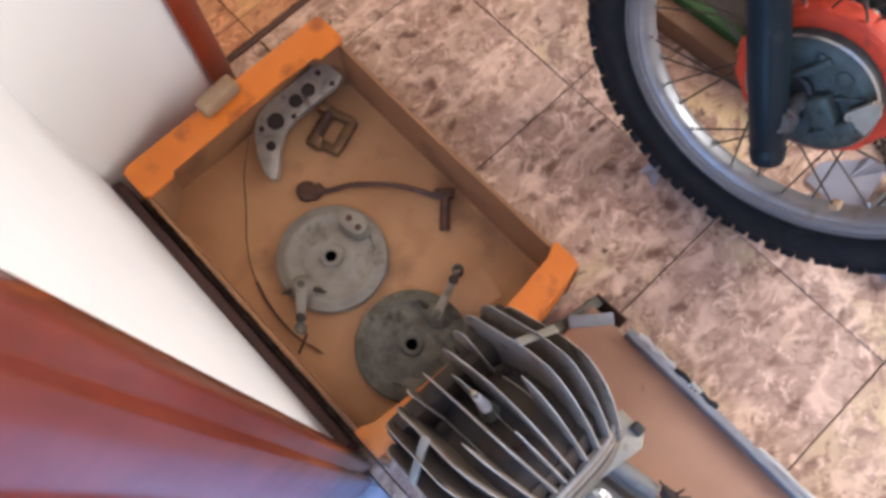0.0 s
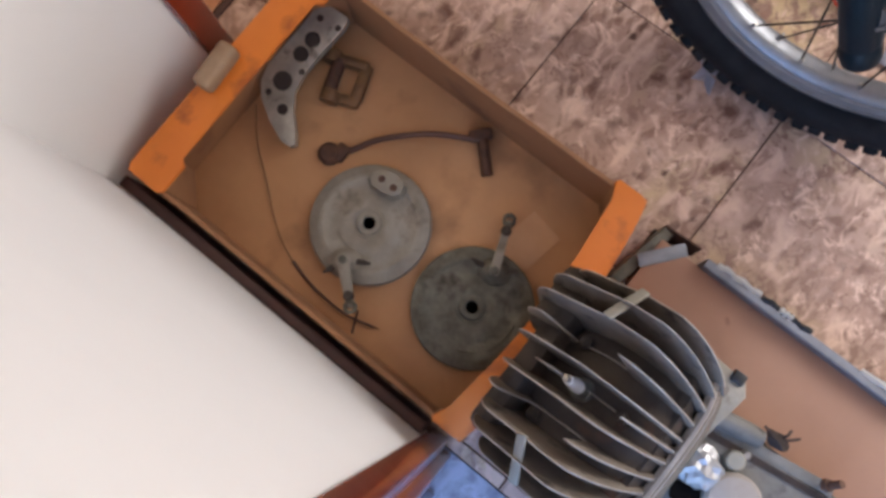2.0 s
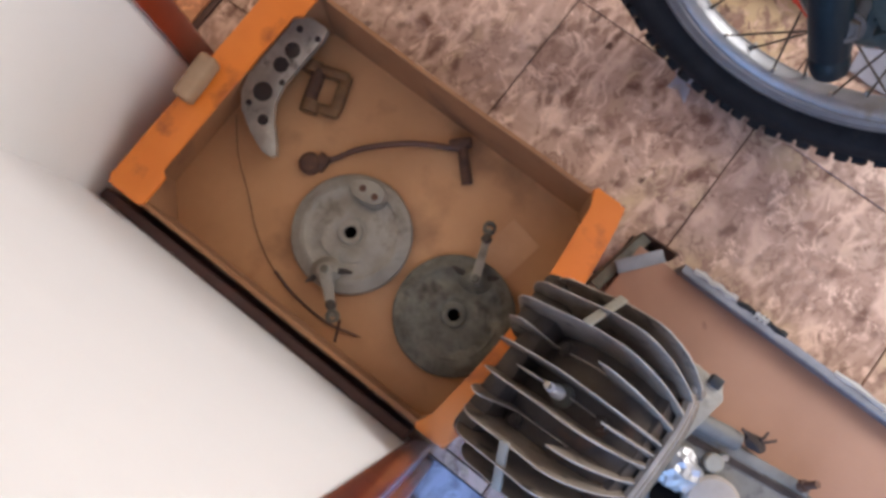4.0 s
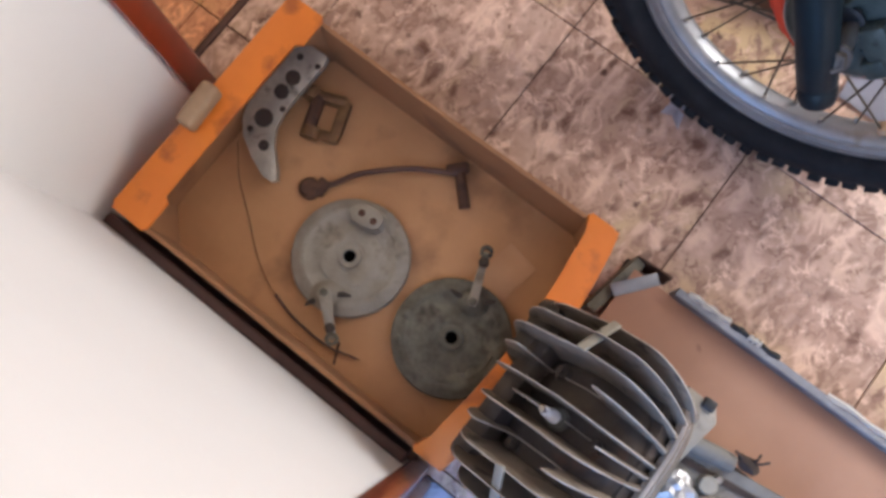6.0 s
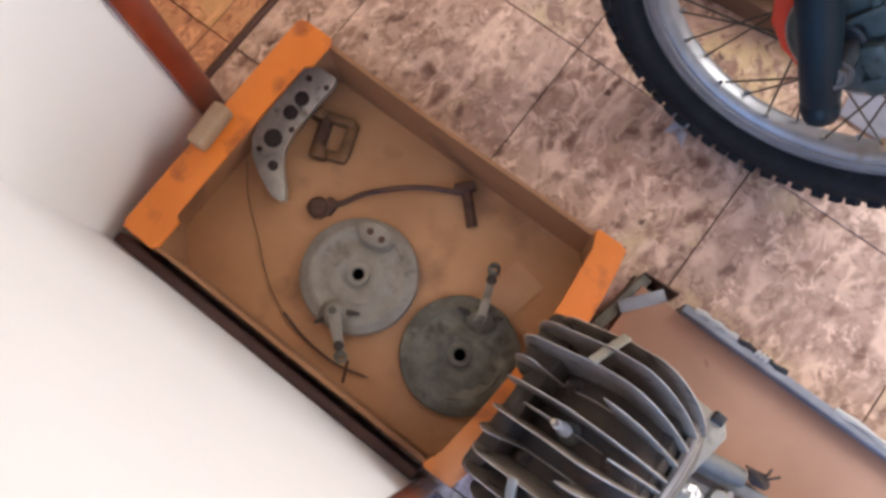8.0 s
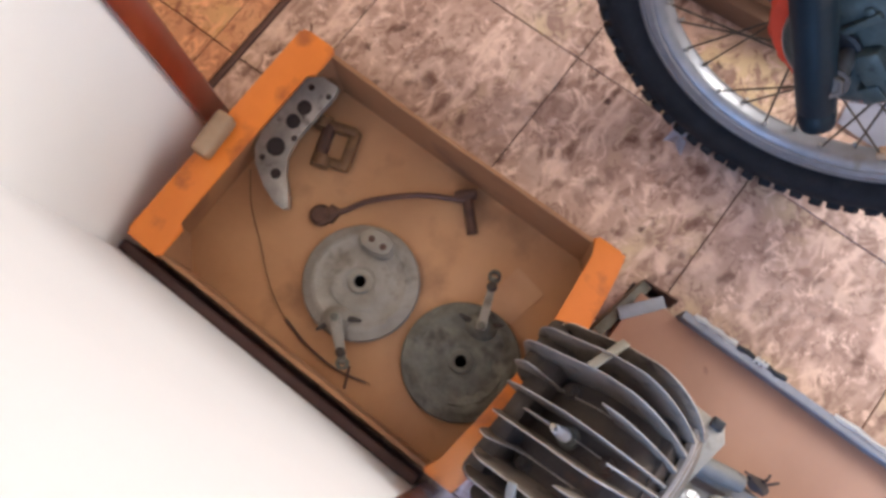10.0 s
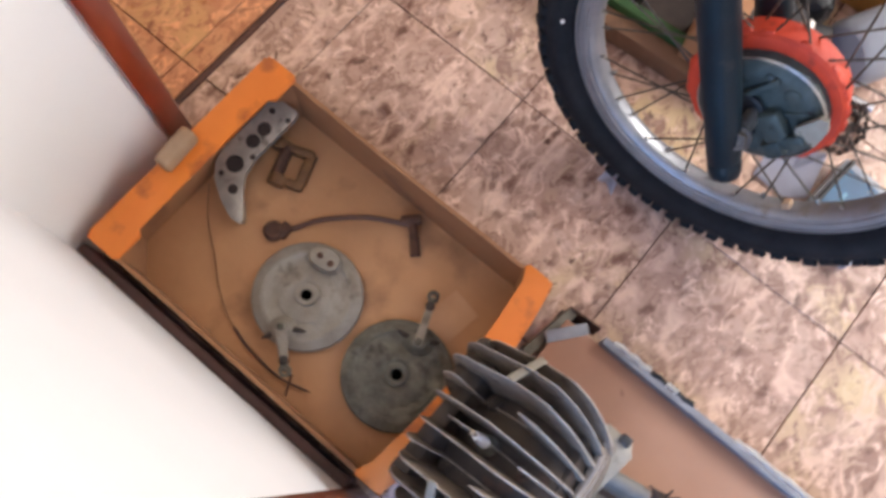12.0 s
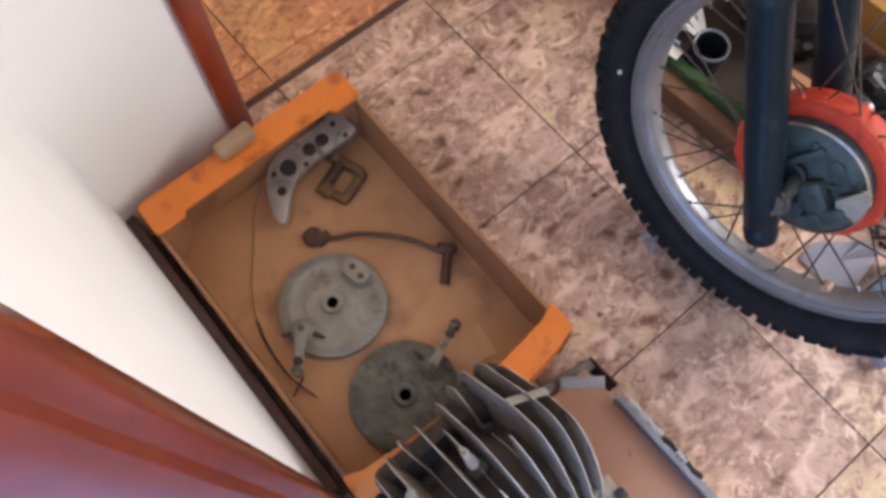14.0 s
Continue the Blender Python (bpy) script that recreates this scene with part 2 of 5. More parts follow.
M["rust"] = material("rusty_brown_metal", (0.13, 0.06, 0.035), 0.7, 0.3, second=(0.07, 0.035, 0.024), scale=60, bump=0.3)
M["linkbrown"] = material("dull_brown_link", (0.23, 0.125, 0.05), 0.6, 0.3, second=(0.12, 0.055, 0.028), scale=50, bump=0.3)
M["cable"] = material("brown_cable_sheath", (0.12, 0.055, 0.035), 0.5, second=(0.075, 0.035, 0.025), scale=30)
M["ceramic"] = material("white_plug_ceramic", (0.92, 0.91, 0.90), 0.2, second=(0.74, 0.71, 0.68), scale=40, bump=0)
M["mat"] = material("dark_brown_mat", (0.05, 0.03, 0.022), 0.8, second=(0.025, 0.016, 0.013), scale=20)
M["black"] = material("black_plastic", (0.02, 0.019, 0.02), 0.45, second=(0.012, 0.011, 0.012), scale=30)
M["rubber"] = material("black_tyre_rubber", (0.012, 0.013, 0.016), 0.8, spec=0.28, second=(0.007, 0.008, 0.010), scale=30, bump=0.25, bump_scale=350, third=(0.04, 0.037, 0.034), third_scale=16, third_amount=0.2)
M["rim"] = material("scuffed_alloy_rim", (0.33, 0.33, 0.345), 0.42, 0.65, second=(0.20, 0.20, 0.21), scale=16, amount=0.8, bump=0.15, bump_scale=90, third=(0.20, 0.17, 0.14), third_scale=26, third_amount=0.32)
M["spoke"] = material("tarnished_spoke", (0.10, 0.075, 0.05), 0.5, 0.6, second=(0.05, 0.038, 0.028), scale=60)
M["forkpaint"] = material("dark_teal_black_fork_paint", (0.010, 0.020, 0.027), 0.42, 0.0, spec=0.09, second=(0.007, 0.012, 0.016), scale=14, coat=0.12, bump=0.12, third=(0.045, 0.045, 0.04), third_scale=34, third_amount=0.22)
M["chrome"] = material("chromed_stanchion", (0.72, 0.72, 0.74), 0.12, 1.0, second=(0.62, 0.62, 0.64), scale=20, bump=0)
M["greyplate"] = material("grey_brake_backing_plate", (0.085, 0.105, 0.098), 0.5, 0.2, spec=0.3, second=(0.030, 0.042, 0.040), scale=26, amount=0.6, bump=0.6, bump_scale=110, third=(0.012, 0.012, 0.010), third_scale=30, third_amount=0.52)
M["redhub"] = material("red_orange_painted_hub", (0.66, 0.055, 0.013), 0.6, second=(0.40, 0.026, 0.008), scale=24, amount=0.7, bump=0.5, bump_scale=110, third=(0.16, 0.022, 0.010), third_scale=34, third_amount=0.35)
M["beige"] = material("beige_wooden_block", (0.42, 0.28, 0.175), 0.75, second=(0.31, 0.195, 0.115), scale=25, bump=0.3, third=(0.17, 0.10, 0.06), third_scale=40, third_amount=0.3)
M["scrap"] = material("pale_kraft_scrap", (0.60, 0.34, 0.185), 0.8, second=(0.50, 0.275, 0.14), scale=16, bump=0.15)
M["foil"] = material("crumpled_foil", (0.58, 0.57, 0.57), 0.42, 0.7, second=(0.36, 0.35, 0.35), scale=30)
M["cream"] = material("cream_plastic_cap", (0.44, 0.38, 0.33), 0.45, second=(0.30, 0.25, 0.21), scale=24, amount=0.8)
M["gasket"] = material("pale_gasket_flange", (0.36, 0.33, 0.27), 0.6, 0.4, second=(0.26, 0.235, 0.19), scale=30, bump=0.2, third=(0.1, 0.09, 0.07), third_scale=60, third_amount=0.25)
M["whitebag"] = material("white_plastic_bag", (0.30, 0.32, 0.36), 0.4, second=(0.23, 0.245, 0.285), scale=12, bump=0.1)
M["white"] = material("white_film", (0.72, 0.71, 0.68), 0.5, second=(0.60, 0.59, 0.56), scale=14)
M["bluepale"] = material("pale_blue_print", (0.10, 0.26, 0.40), 0.4, second=(0.07, 0.20, 0.33), scale=20, bump=0)
M["lavender"] = material("pale_lavender_paper", (0.47, 0.47, 0.56), 0.6, second=(0.38, 0.39, 0.48), scale=10, bump=0.05)
M["bluebag"] = material("blue_plastic_bag", (0.014, 0.105, 0.22), 0.4, second=(0.008, 0.06, 0.14), scale=12, bump=0.1)
M["green"] = material("green_painted_strip", (0.035, 0.095, 0.02), 0.6, second=(0.025, 0.07, 0.015), scale=14)
M["paper"] = material("plain_paper_card", (0.76, 0.74, 0.71), 0.7, second=(0.66, 0.64, 0.60), scale=12)
M["yellowwood"] = material("yellow_varnished_wood", (0.50, 0.26, 0.06), 0.45, second=(0.40, 0.19, 0.04), scale=8, bump=0.05)
M["ochre"] = material("ochre_cardboard", (0.47, 0.215, 0.07), 0.7, second=(0.38, 0.165, 0.052), scale=7, bump=0.05)
M["brass"] = material("yellowed_metal", (0.55, 0.42, 0.16), 0.35, 0.9, second=(0.3, 0.22, 0.09), scale=40)
M["clear"] = material("thin_pale_plastic", (0.62, 0.60, 0.66), 0.3, second=(0.50, 0.47, 0.52), scale=40, bump=0)


# ---- mesh helpers ----
def shell(name, bm, mat, smooth=None):
    me = bpy.data.meshes.new(name)
    bmesh.ops.recalc_face_normals(bm, faces=bm.faces)
    if smooth:
        for f in bm.faces:
            f.smooth = True
        for e in bm.edges:
            if len(e.link_faces) == 2 and e.calc_face_angle(0) > radians(smooth):
                e.smooth = False
    bm.to_mesh(me)
    bm.free()
    me.materials.append(M[mat])
    return me


def part(name, bm, mat, parent=None, label="", m=None, smooth=35):
    ob = new(name, shell(name, bm, mat, smooth))
    if parent:
        ob.parent = parent
    if m is not None:
        ob.matrix_local = m
    return tagged(ob, label)


def thing(name, m, label, category, group="", kind=""):
    ob = new(name)
    ob.empty_display_size = 0.05
    ob.matrix_world = m
    return tagged(ob, label, category, group, kind)


def add_box(bm, sx, sy, sz, c=(0, 0, 0), m=None, bevel=0.0, seg=2):
    r = bmesh.ops.create_cube(bm, size=1.0)
    vs = r["verts"]
    for v in vs:
        v.co = Vector((v.co.x * sx + c[0], v.co.y * sy + c[1], v.co.z * sz + c[2]))
    if bevel:
        es = list({e for v in vs for e in v.link_edges})
        o = bmesh.ops.bevel(bm, geom=es, offset=bevel, segments=seg, affect="EDGES", profile=0.5)
        vs = list(set(o["verts"]) | {v for v in vs if v.is_valid})
    if m is not None:
        bmesh.ops.transform(bm, matrix=m, verts=vs)
    return vs


def add_lathe(bm, profile, seg=32, m=None, closed=False):
    """profile: (radius, height) pairs round the local z axis; zero radii close the ends."""
    rings = []
    for r, z in profile:
        if r < 1e-6:
            rings.append([bm.verts.new((0, 0, z))])
        else:
            rings.append([bm.verts.new((r * math.cos(2 * math.pi * k / seg), r * math.sin(2 * math.pi * k / seg), z)) for k in range(seg)])
    pairs = list(zip(rings, rings[1:] + rings[:1])) if closed else list(zip(rings, rings[1:]))
    for a, b in pairs:
        for k in range(seg):
            k2 = (k + 1) % seg
            if len(a) == 1 and len(b) == 1:
                continue
            if len(a) == 1:
                bm.faces.new((a[0], b[k], b[k2]))
            elif len(b) == 1:
                bm.faces.new((a[k], b[0], a[k2]))
            else:
                bm.faces.new((a[k], b[k], b[k2], a[k2]))
    vs = [v for ring in rings for v in ring]
    if m is not None:
        bmesh.ops.transform(bm, matrix=m, verts=vs)
    return vs


def add_prism(bm, pts, z0, z1, m=None, bevel=0.0):
    low = [bm.verts.new((x, y, z0)) for x, y in pts]
    top = [bm.verts.new((x, y, z1)) for x, y in pts]
    n = len(pts)
    bm.faces.new(low[::-1])
    cap = bm.faces.new(top)
    for k in range(n):
        bm.faces.new((low[k], low[(k + 1) % n], top[(k + 1) % n], top[k]))
    vs = low + top
    if bevel:
        o = bmesh.ops.bevel(bm, geom=list(cap.edges), offset=bevel, segments=2, affect="EDGES", profile=0.5)
        vs = list(set(o["verts"]) | {v for v in vs if v.is_valid})
    if m is not None:
        bmesh.ops.transform(bm, matrix=m, verts=vs)
    return vs


def add_ring_prism(bm, outer, inner, z0, z1, m=None):
    """A plate with a hole: outer and inner loops of the same number of points."""
    n = len(outer)
    loops = [[bm.verts.new((x, y, z)) for x, y in pts] for pts, z in ((outer, z0), (outer, z1), (inner, z1), (inner, z0))]
    for a, b in zip(loops, loops[1:] + loops[:1]):
        for k in range(n):
            bm.faces.new((a[k], a[(k + 1) % n], b[(k + 1) % n], b[k]))
    vs = [v for lp in loops for v in lp]
    if m is not None:
        bmesh.ops.transform(bm, matrix=m, verts=vs)
    return vs


def spline(pts, per=8):
    """Points along a smooth curve through pts."""
    p = [Vector(q) for q in pts]
    p = [p[0] * 2 - p[1]] + p + [p[-1] * 2 - p[-2]]
    out = []
    for i in range(1, len(p) - 2):
        for k in range(per):
            t = k / per
            a, b, c, d = p[i - 1], p[i], p[i + 1], p[i + 2]
            out.append(0.5 * ((2 * b) + (c - a) * t + (2 * a - 5 * b + 4 * c - d) * t * t + (3 * b - a - 3 * c + d) * t ** 3))
    out.append(p[-2])
    return out


def add_tube(bm, pts, radius, seg=10):
    pts = [Vector(q) for q in pts]
    rings = []
    up = Vector((0.13, 0.21, 0.97))
    for i, q in enumerate(pts):
        d = (pts[min(i + 1, len(pts) - 1)] - pts[max(i - 1, 0)]).normalized()
        x = up.cross(d).normalized()
        y = d.cross(x)
        r = radius(i / (len(pts) - 1)) if callable(radius) else radius
        rings.append([bm.verts.new(q + r * (math.cos(2 * math.pi * k / seg) * x + math.sin(2 * math.pi * k / seg) * y)) for k in range(seg)])
    for a, b in zip(rings, rings[1:]):
        for k in range(seg):
            bm.faces.new((a[k], a[(k + 1) % seg], b[(k + 1) % seg], b[k]))
    bm.faces.new(rings[0][::-1])
    bm.faces.new(rings[-1])


def circle(r, n, cx=0.0, cy=0.0, start=0.0):
    return [(cx + r * math.cos(start + 2 * math.pi * k / n), cy + r * math.sin(start + 2 * math.pi * k / n)) for k in range(n)]


def axis_to(p, d):
    """The pose at p whose z axis points along d."""
    return Matrix.Translation(p) @ Vector(d).to_track_quat("Z", "Y").to_matrix().to_4x4()


# ---- structure ----
T = 0.33
WX, NY = -0.680, 0.415          # faces of the west and north walls
TOP = 2.6


def solid(name, x0, x1, y0, y1, z0, z1, mat, label, bevel=0.0, category="wall"):
    bm = bmesh.new()
    add_box(bm, x1 - x0, y1 - y0, z1 - z0, ((x0 + x1) / 2, (y0 + y1) / 2, (z0 + z1) / 2), bevel=bevel)
    ob = part(name, bm, mat, label=label, smooth=None)
    return tagged(ob, category=category, kind="structure")


wall_w = solid("wall_west", WX - 0.15, WX, -0.2045, NY + 0.04, 0, TOP, "plaster", "smooth white plastered wall beside the doorway")
solid("wall_west_2", WX - 0.15, WX, -3.0, -1.16, 0, TOP, "plaster", "white plastered wall past the outer doorway")
solid("wall_west_3", WX - 0.15, WX, -1.16, -0.2045, 2.08, TOP, "plaster", "white plaster over the outer doorway")
bm = bmesh.new()
add_prism(bm, [(WX - 0.02, 0.338), (-0.455, 0.392), (-0.455, NY + 0.09), (WX - 0.02, NY + 0.09)], 0, TOP)
tagged(part("wall_north", bm, "plaster", label="white plastered wall between corner and door frame", smooth=None), category="wall", kind="structure")
solid("wall_north_2", 0.44, 2.3, NY, NY + 0.09, 0, TOP, "plaster", "white plastered wall beyond the inner doorway")
solid("wall_north_3", -0.455, 0.44, NY, NY + 0.09, 2.08, TOP, "plaster", "white plaster over the inner doorway")
solid("wall_east", 2.3, 2.45, -3.0, NY, 0, 1.15, "plaster", "white plastered wall under the window")
solid("wall_east_2", 2.3, 2.45, -3.0, NY, 2.52, TOP, "plaster", "white plastered wall over the window")
solid("wall_east_3", 2.3, 2.45, -3.0, -2.55, 1.15, 2.52, "plaster", "white plastered wall beside the window")
solid("wall_east_4", 2.3, 2.45, -1.05, NY, 1.15, 2.52, "plaster", "white plastered wall beside the window")
solid("wall_south", WX - 0.15, 2.45, -3.15, -3.0, 0, TOP, "plaster", "white plastered end wall")
solid("ceiling", WX - 0.15, 2.45, -3.15, NY + 0.09, TOP, TOP + 0.1, "ceiling", "white painted ceiling", category="ceiling")
solid("wall_hall_west", WX - 0.15, WX, NY + 0.09, 3.4, 0, TOP, "plaster", "white plastered wall of the hall")
solid("wall_hall_east", 2.3, 2.45, NY + 0.09, 3.4, 0, TOP, "plaster", "white plastered wall of the hall")
solid("wall_hall_north", WX, 2.3, 3.4, 3.55, 0, TOP, "plaster", "white plastered wall of the hall")
solid("ceiling_hall", WX - 0.15, 2.45, NY + 0.09, 3.55, TOP, TOP + 0.1, "ceiling", "white painted hall ceiling", category="ceiling")
solid("ground", -400, 400, -400, 400, -0.16, -0.06, "grout", "dark earth ground reaching to the horizon", category="ground")
# skirting raised so its dark brown also stands in for the gap's shade
solid("baseboard", WX, WX + 0.0165, -0.2, 0.34, 0, 0.095, "darkwood", "dark brown skirting strip that also stands in for the shaded gap by the crate", 0.003, "baseboard")


def frame_post(name, pts, label, lean=(0.0, 0.0)):
    """An upright post; lean: how far it strays from plumb in x and y for each metre up to 0.95 m."""
    bm = bmesh.new()
    add_prism(bm, pts, 0.0, 2.08)
    if any(lean):
        bmesh.ops.bisect_plane(bm, geom=bm.verts[:] + bm.edges[:] + bm.faces[:], plane_co=(0, 0, 0.95), plane_no=(0, 0, 1))
        for v in bm.verts:
            k = min(v.co.z, 0.95) - 0.2
            v.co.x += lean[0] * k
            v.co.y += lean[1] * k
    ob = part(name, bm, "redwood", label=label, smooth=50)
    return tagged(ob, category="door frame", kind="structure")


# inner door frame: a plain post, its face towards the room
frame_post("door_1", [(-0.455, NY - 0.024), (-0.452, NY - 0.030), (-0.414, NY - 0.022), (-0.410, NY - 0.017), (-0.410, NY + 0.095), (-0.455, NY + 0.095)],
           "red-brown varnished wooden post of the inner doorway")
frame_post("door_2", [(0.395, NY - 0.012), (0.44, NY - 0.012), (0.44, NY + 0.095), (0.395, NY + 0.095)], "red-brown varnished wooden post of the inner doorway")
# outer door frame: moulded architrave, bevel, groove, bead and deep reveal
frame_post("door_3", [(WX - 0.004, -0.2025), (WX + 0.007, -0.2025), (WX + 0.0095, -0.205), (WX + 0.0095, -0.2265), (WX + 0.0075, -0.2290), (WX - 0.004, -0.2310), (WX - 0.006, -0.2325),
                      (WX - 0.006, -0.2435), (WX - 0.008, -0.2460), (WX - 0.060, -0.2480), (WX - 0.062, -0.2600), (WX - 0.15, -0.2600), (WX - 0.15, -0.2045), (WX - 0.004, -0.2045)],
           "red-brown glossy moulded wooden frame of the outer doorway", lean=(-0.009, 0.027))
frame_post("door_4", [(WX + 0.012, -1.16), (WX + 0.012, -1.08), (WX - 0.15, -1.08), (WX - 0.15, -1.16)], "red-brown wooden frame post of the outer doorway")

# floors: a bed of grout, and the tiles laid on it
floor = solid("floor", WX, 2.3, -3.0, NY + 0.03, -0.06, -0.004, "grout", "pink and brown marbled glazed floor tiles with dark joints", category="floor")
floor_hall = solid("floor_hall", WX, 2.3, NY + 0.03, 3.4, -0.06, -0.004, "grout", "marbled floor tiles past the doorway, warm light put into their orange-brown", category="floor")
floor_out = solid("pavement", -3.5, WX, -3.0, 1.5, -0.06, -0.004, "grout", "pale doorstep and terrace tiles outside, skylight blue put into their colour", category="pavement")
solid("sill", -0.41, 0.395, NY + 0.031, NY + 0.041, -0.004, 0.001, "darkwood", "dark narrow threshold strip in the doorway", 0.002, "threshold")

# ---- fruit crate ----
CX0, CX1, CY0, CY1, CH = -0.652, -0.268, -0.252, 0.318, 0.148


def fruit_crate():
    box = thing("fruit_crate", pose((CX0 + CX1) / 2, (CY0 + CY1) / 2, 0), "open orange cardboard fruit crate holding loose motorcycle parts", "crate")
    wx, wy = (CX1 - CX0) / 2, (CY1 - CY0) / 2
    bm = bmesh.new()
    add_box(bm, 2 * wx - 0.01, 2 * wy - 0.01, 0.006, (0, 0, 0.006), bevel=0.001)
    part("bottom_panel", bm, "kraft", box, "plain brown kraft cardboard bottom")
    for s, h in ((-1, 0.13), (1, 0.135)):
        bm = bmesh.new()
        n = 12
        prof = [(-wy + 0.003, 0.003), (wy - 0.003, 0.003)]
        # the top edge dips in the middle and rises at the posts
        for k in range(n + 1):
            u = 1 - 2 * k / n
            dip = 0.012 * (1 - min(1, abs(u) ** 6)) + 0.003 * math.sin(5 * u + s)
            prof.append((u * (wy - 0.003), h - dip))
        add_prism(bm, prof, -0.003, 0.003, m=pose(s * (wx - 0.004), 0, 0, 90, 0, 90))
        part("side_panel", bm, "sideboard", box, "brown cardboard long side with a worn top edge")
    def bow(x, most):
        return most * (1 - (x / wx) ** 2)

    us = [-wx + 2 * wx * k / 14 for k in range(15)]
    for s in (-1, 1):
        out = 0.0 if s > 0 else 0.019                # the southern end bulges outwards

        def strip(y0, y1, inset):
            xs = [u * (1 - inset / wx) for u in us]
            p = [(x, s * (y0 + bow(x, out))) for x in xs] + [(x, s * (y1 + bow(x, out))) for x in xs[::-1]]
            return p if s > 0 else p[::-1]

        edge = wy if s > 0 else wy - 0.006
        bm = bmesh.new()
        add_prism(bm, strip(edge - 0.007, edge - 0.001, 0.0), 0.003, CH - 0.004)
        part("end_panel", bm, "orange", box, "orange printed short end")
        bm = bmesh.new()
        add_prism(bm, strip(edge - 0.0115, edge - 0.0075, 0.006), 0.009, CH - 0.014)
        part("end_lining", bm, "sideboard", box, "brown inner face of the short end")
        # folded top flap: wide at the corners, a little narrower between them
        bm = bmesh.new()
        if s > 0:
            y1, y0, yc = wy, wy - 0.052, wy - 0.062
            pts = [(-wx, y1 - 0.012), (-wx + 0.008, y1), (wx - 0.008, y1), (wx, y1 - 0.012), (wx, yc + 0.006), (wx - 0.006, yc), (wx - 0.05, yc), (wx - 0.056, y0),
                   (0.07, y0), (-0.05, y0), (-wx + 0.056, y0), (-wx + 0.05, yc), (-wx + 0.006, yc), (-wx, yc + 0.006)]
        else:
            rim = [(x, -(edge + bow(x, out))) for x in us[1:-1]]
            lip = [(x, -(edge - 0.044 + bow(x, out) + (0.0 if abs(x) < wx - 0.045 else 0.003))) for x in us[1:-1]]
            pts = [(-wx + 0.006, -edge), *rim, (wx - 0.006, -edge), (wx, -edge + 0.010), (wx, -edge + 0.044), (wx - 0.006, -edge + 0.048), *lip[::-1], (-wx + 0.006, -edge + 0.048), (-wx, -edge + 0.044), (-wx, -edge + 0.010)]
        add_prism(bm, pts, CH - 0.004, CH + 0.002, bevel=0.0015)
        part("top_flap", bm, "orange", box, "orange folded top flap with scuffed corners")
    for sx in (-1, 1):
        for sy in (-1, 1):
            bm = bmesh.new()
            tri = [(0, 0), (-sx * 0.042, 0), (0, -sy * 0.042)]
            add_prism(bm, tri if sx * sy > 0 else tri[::-1], 0.006, CH - 0.005, m=pose(sx * (wx - 0.008), sy * (wy - 0.012), 0))
            part("corner_post", bm, "sideboard", box)
    return box


fruit_crate()


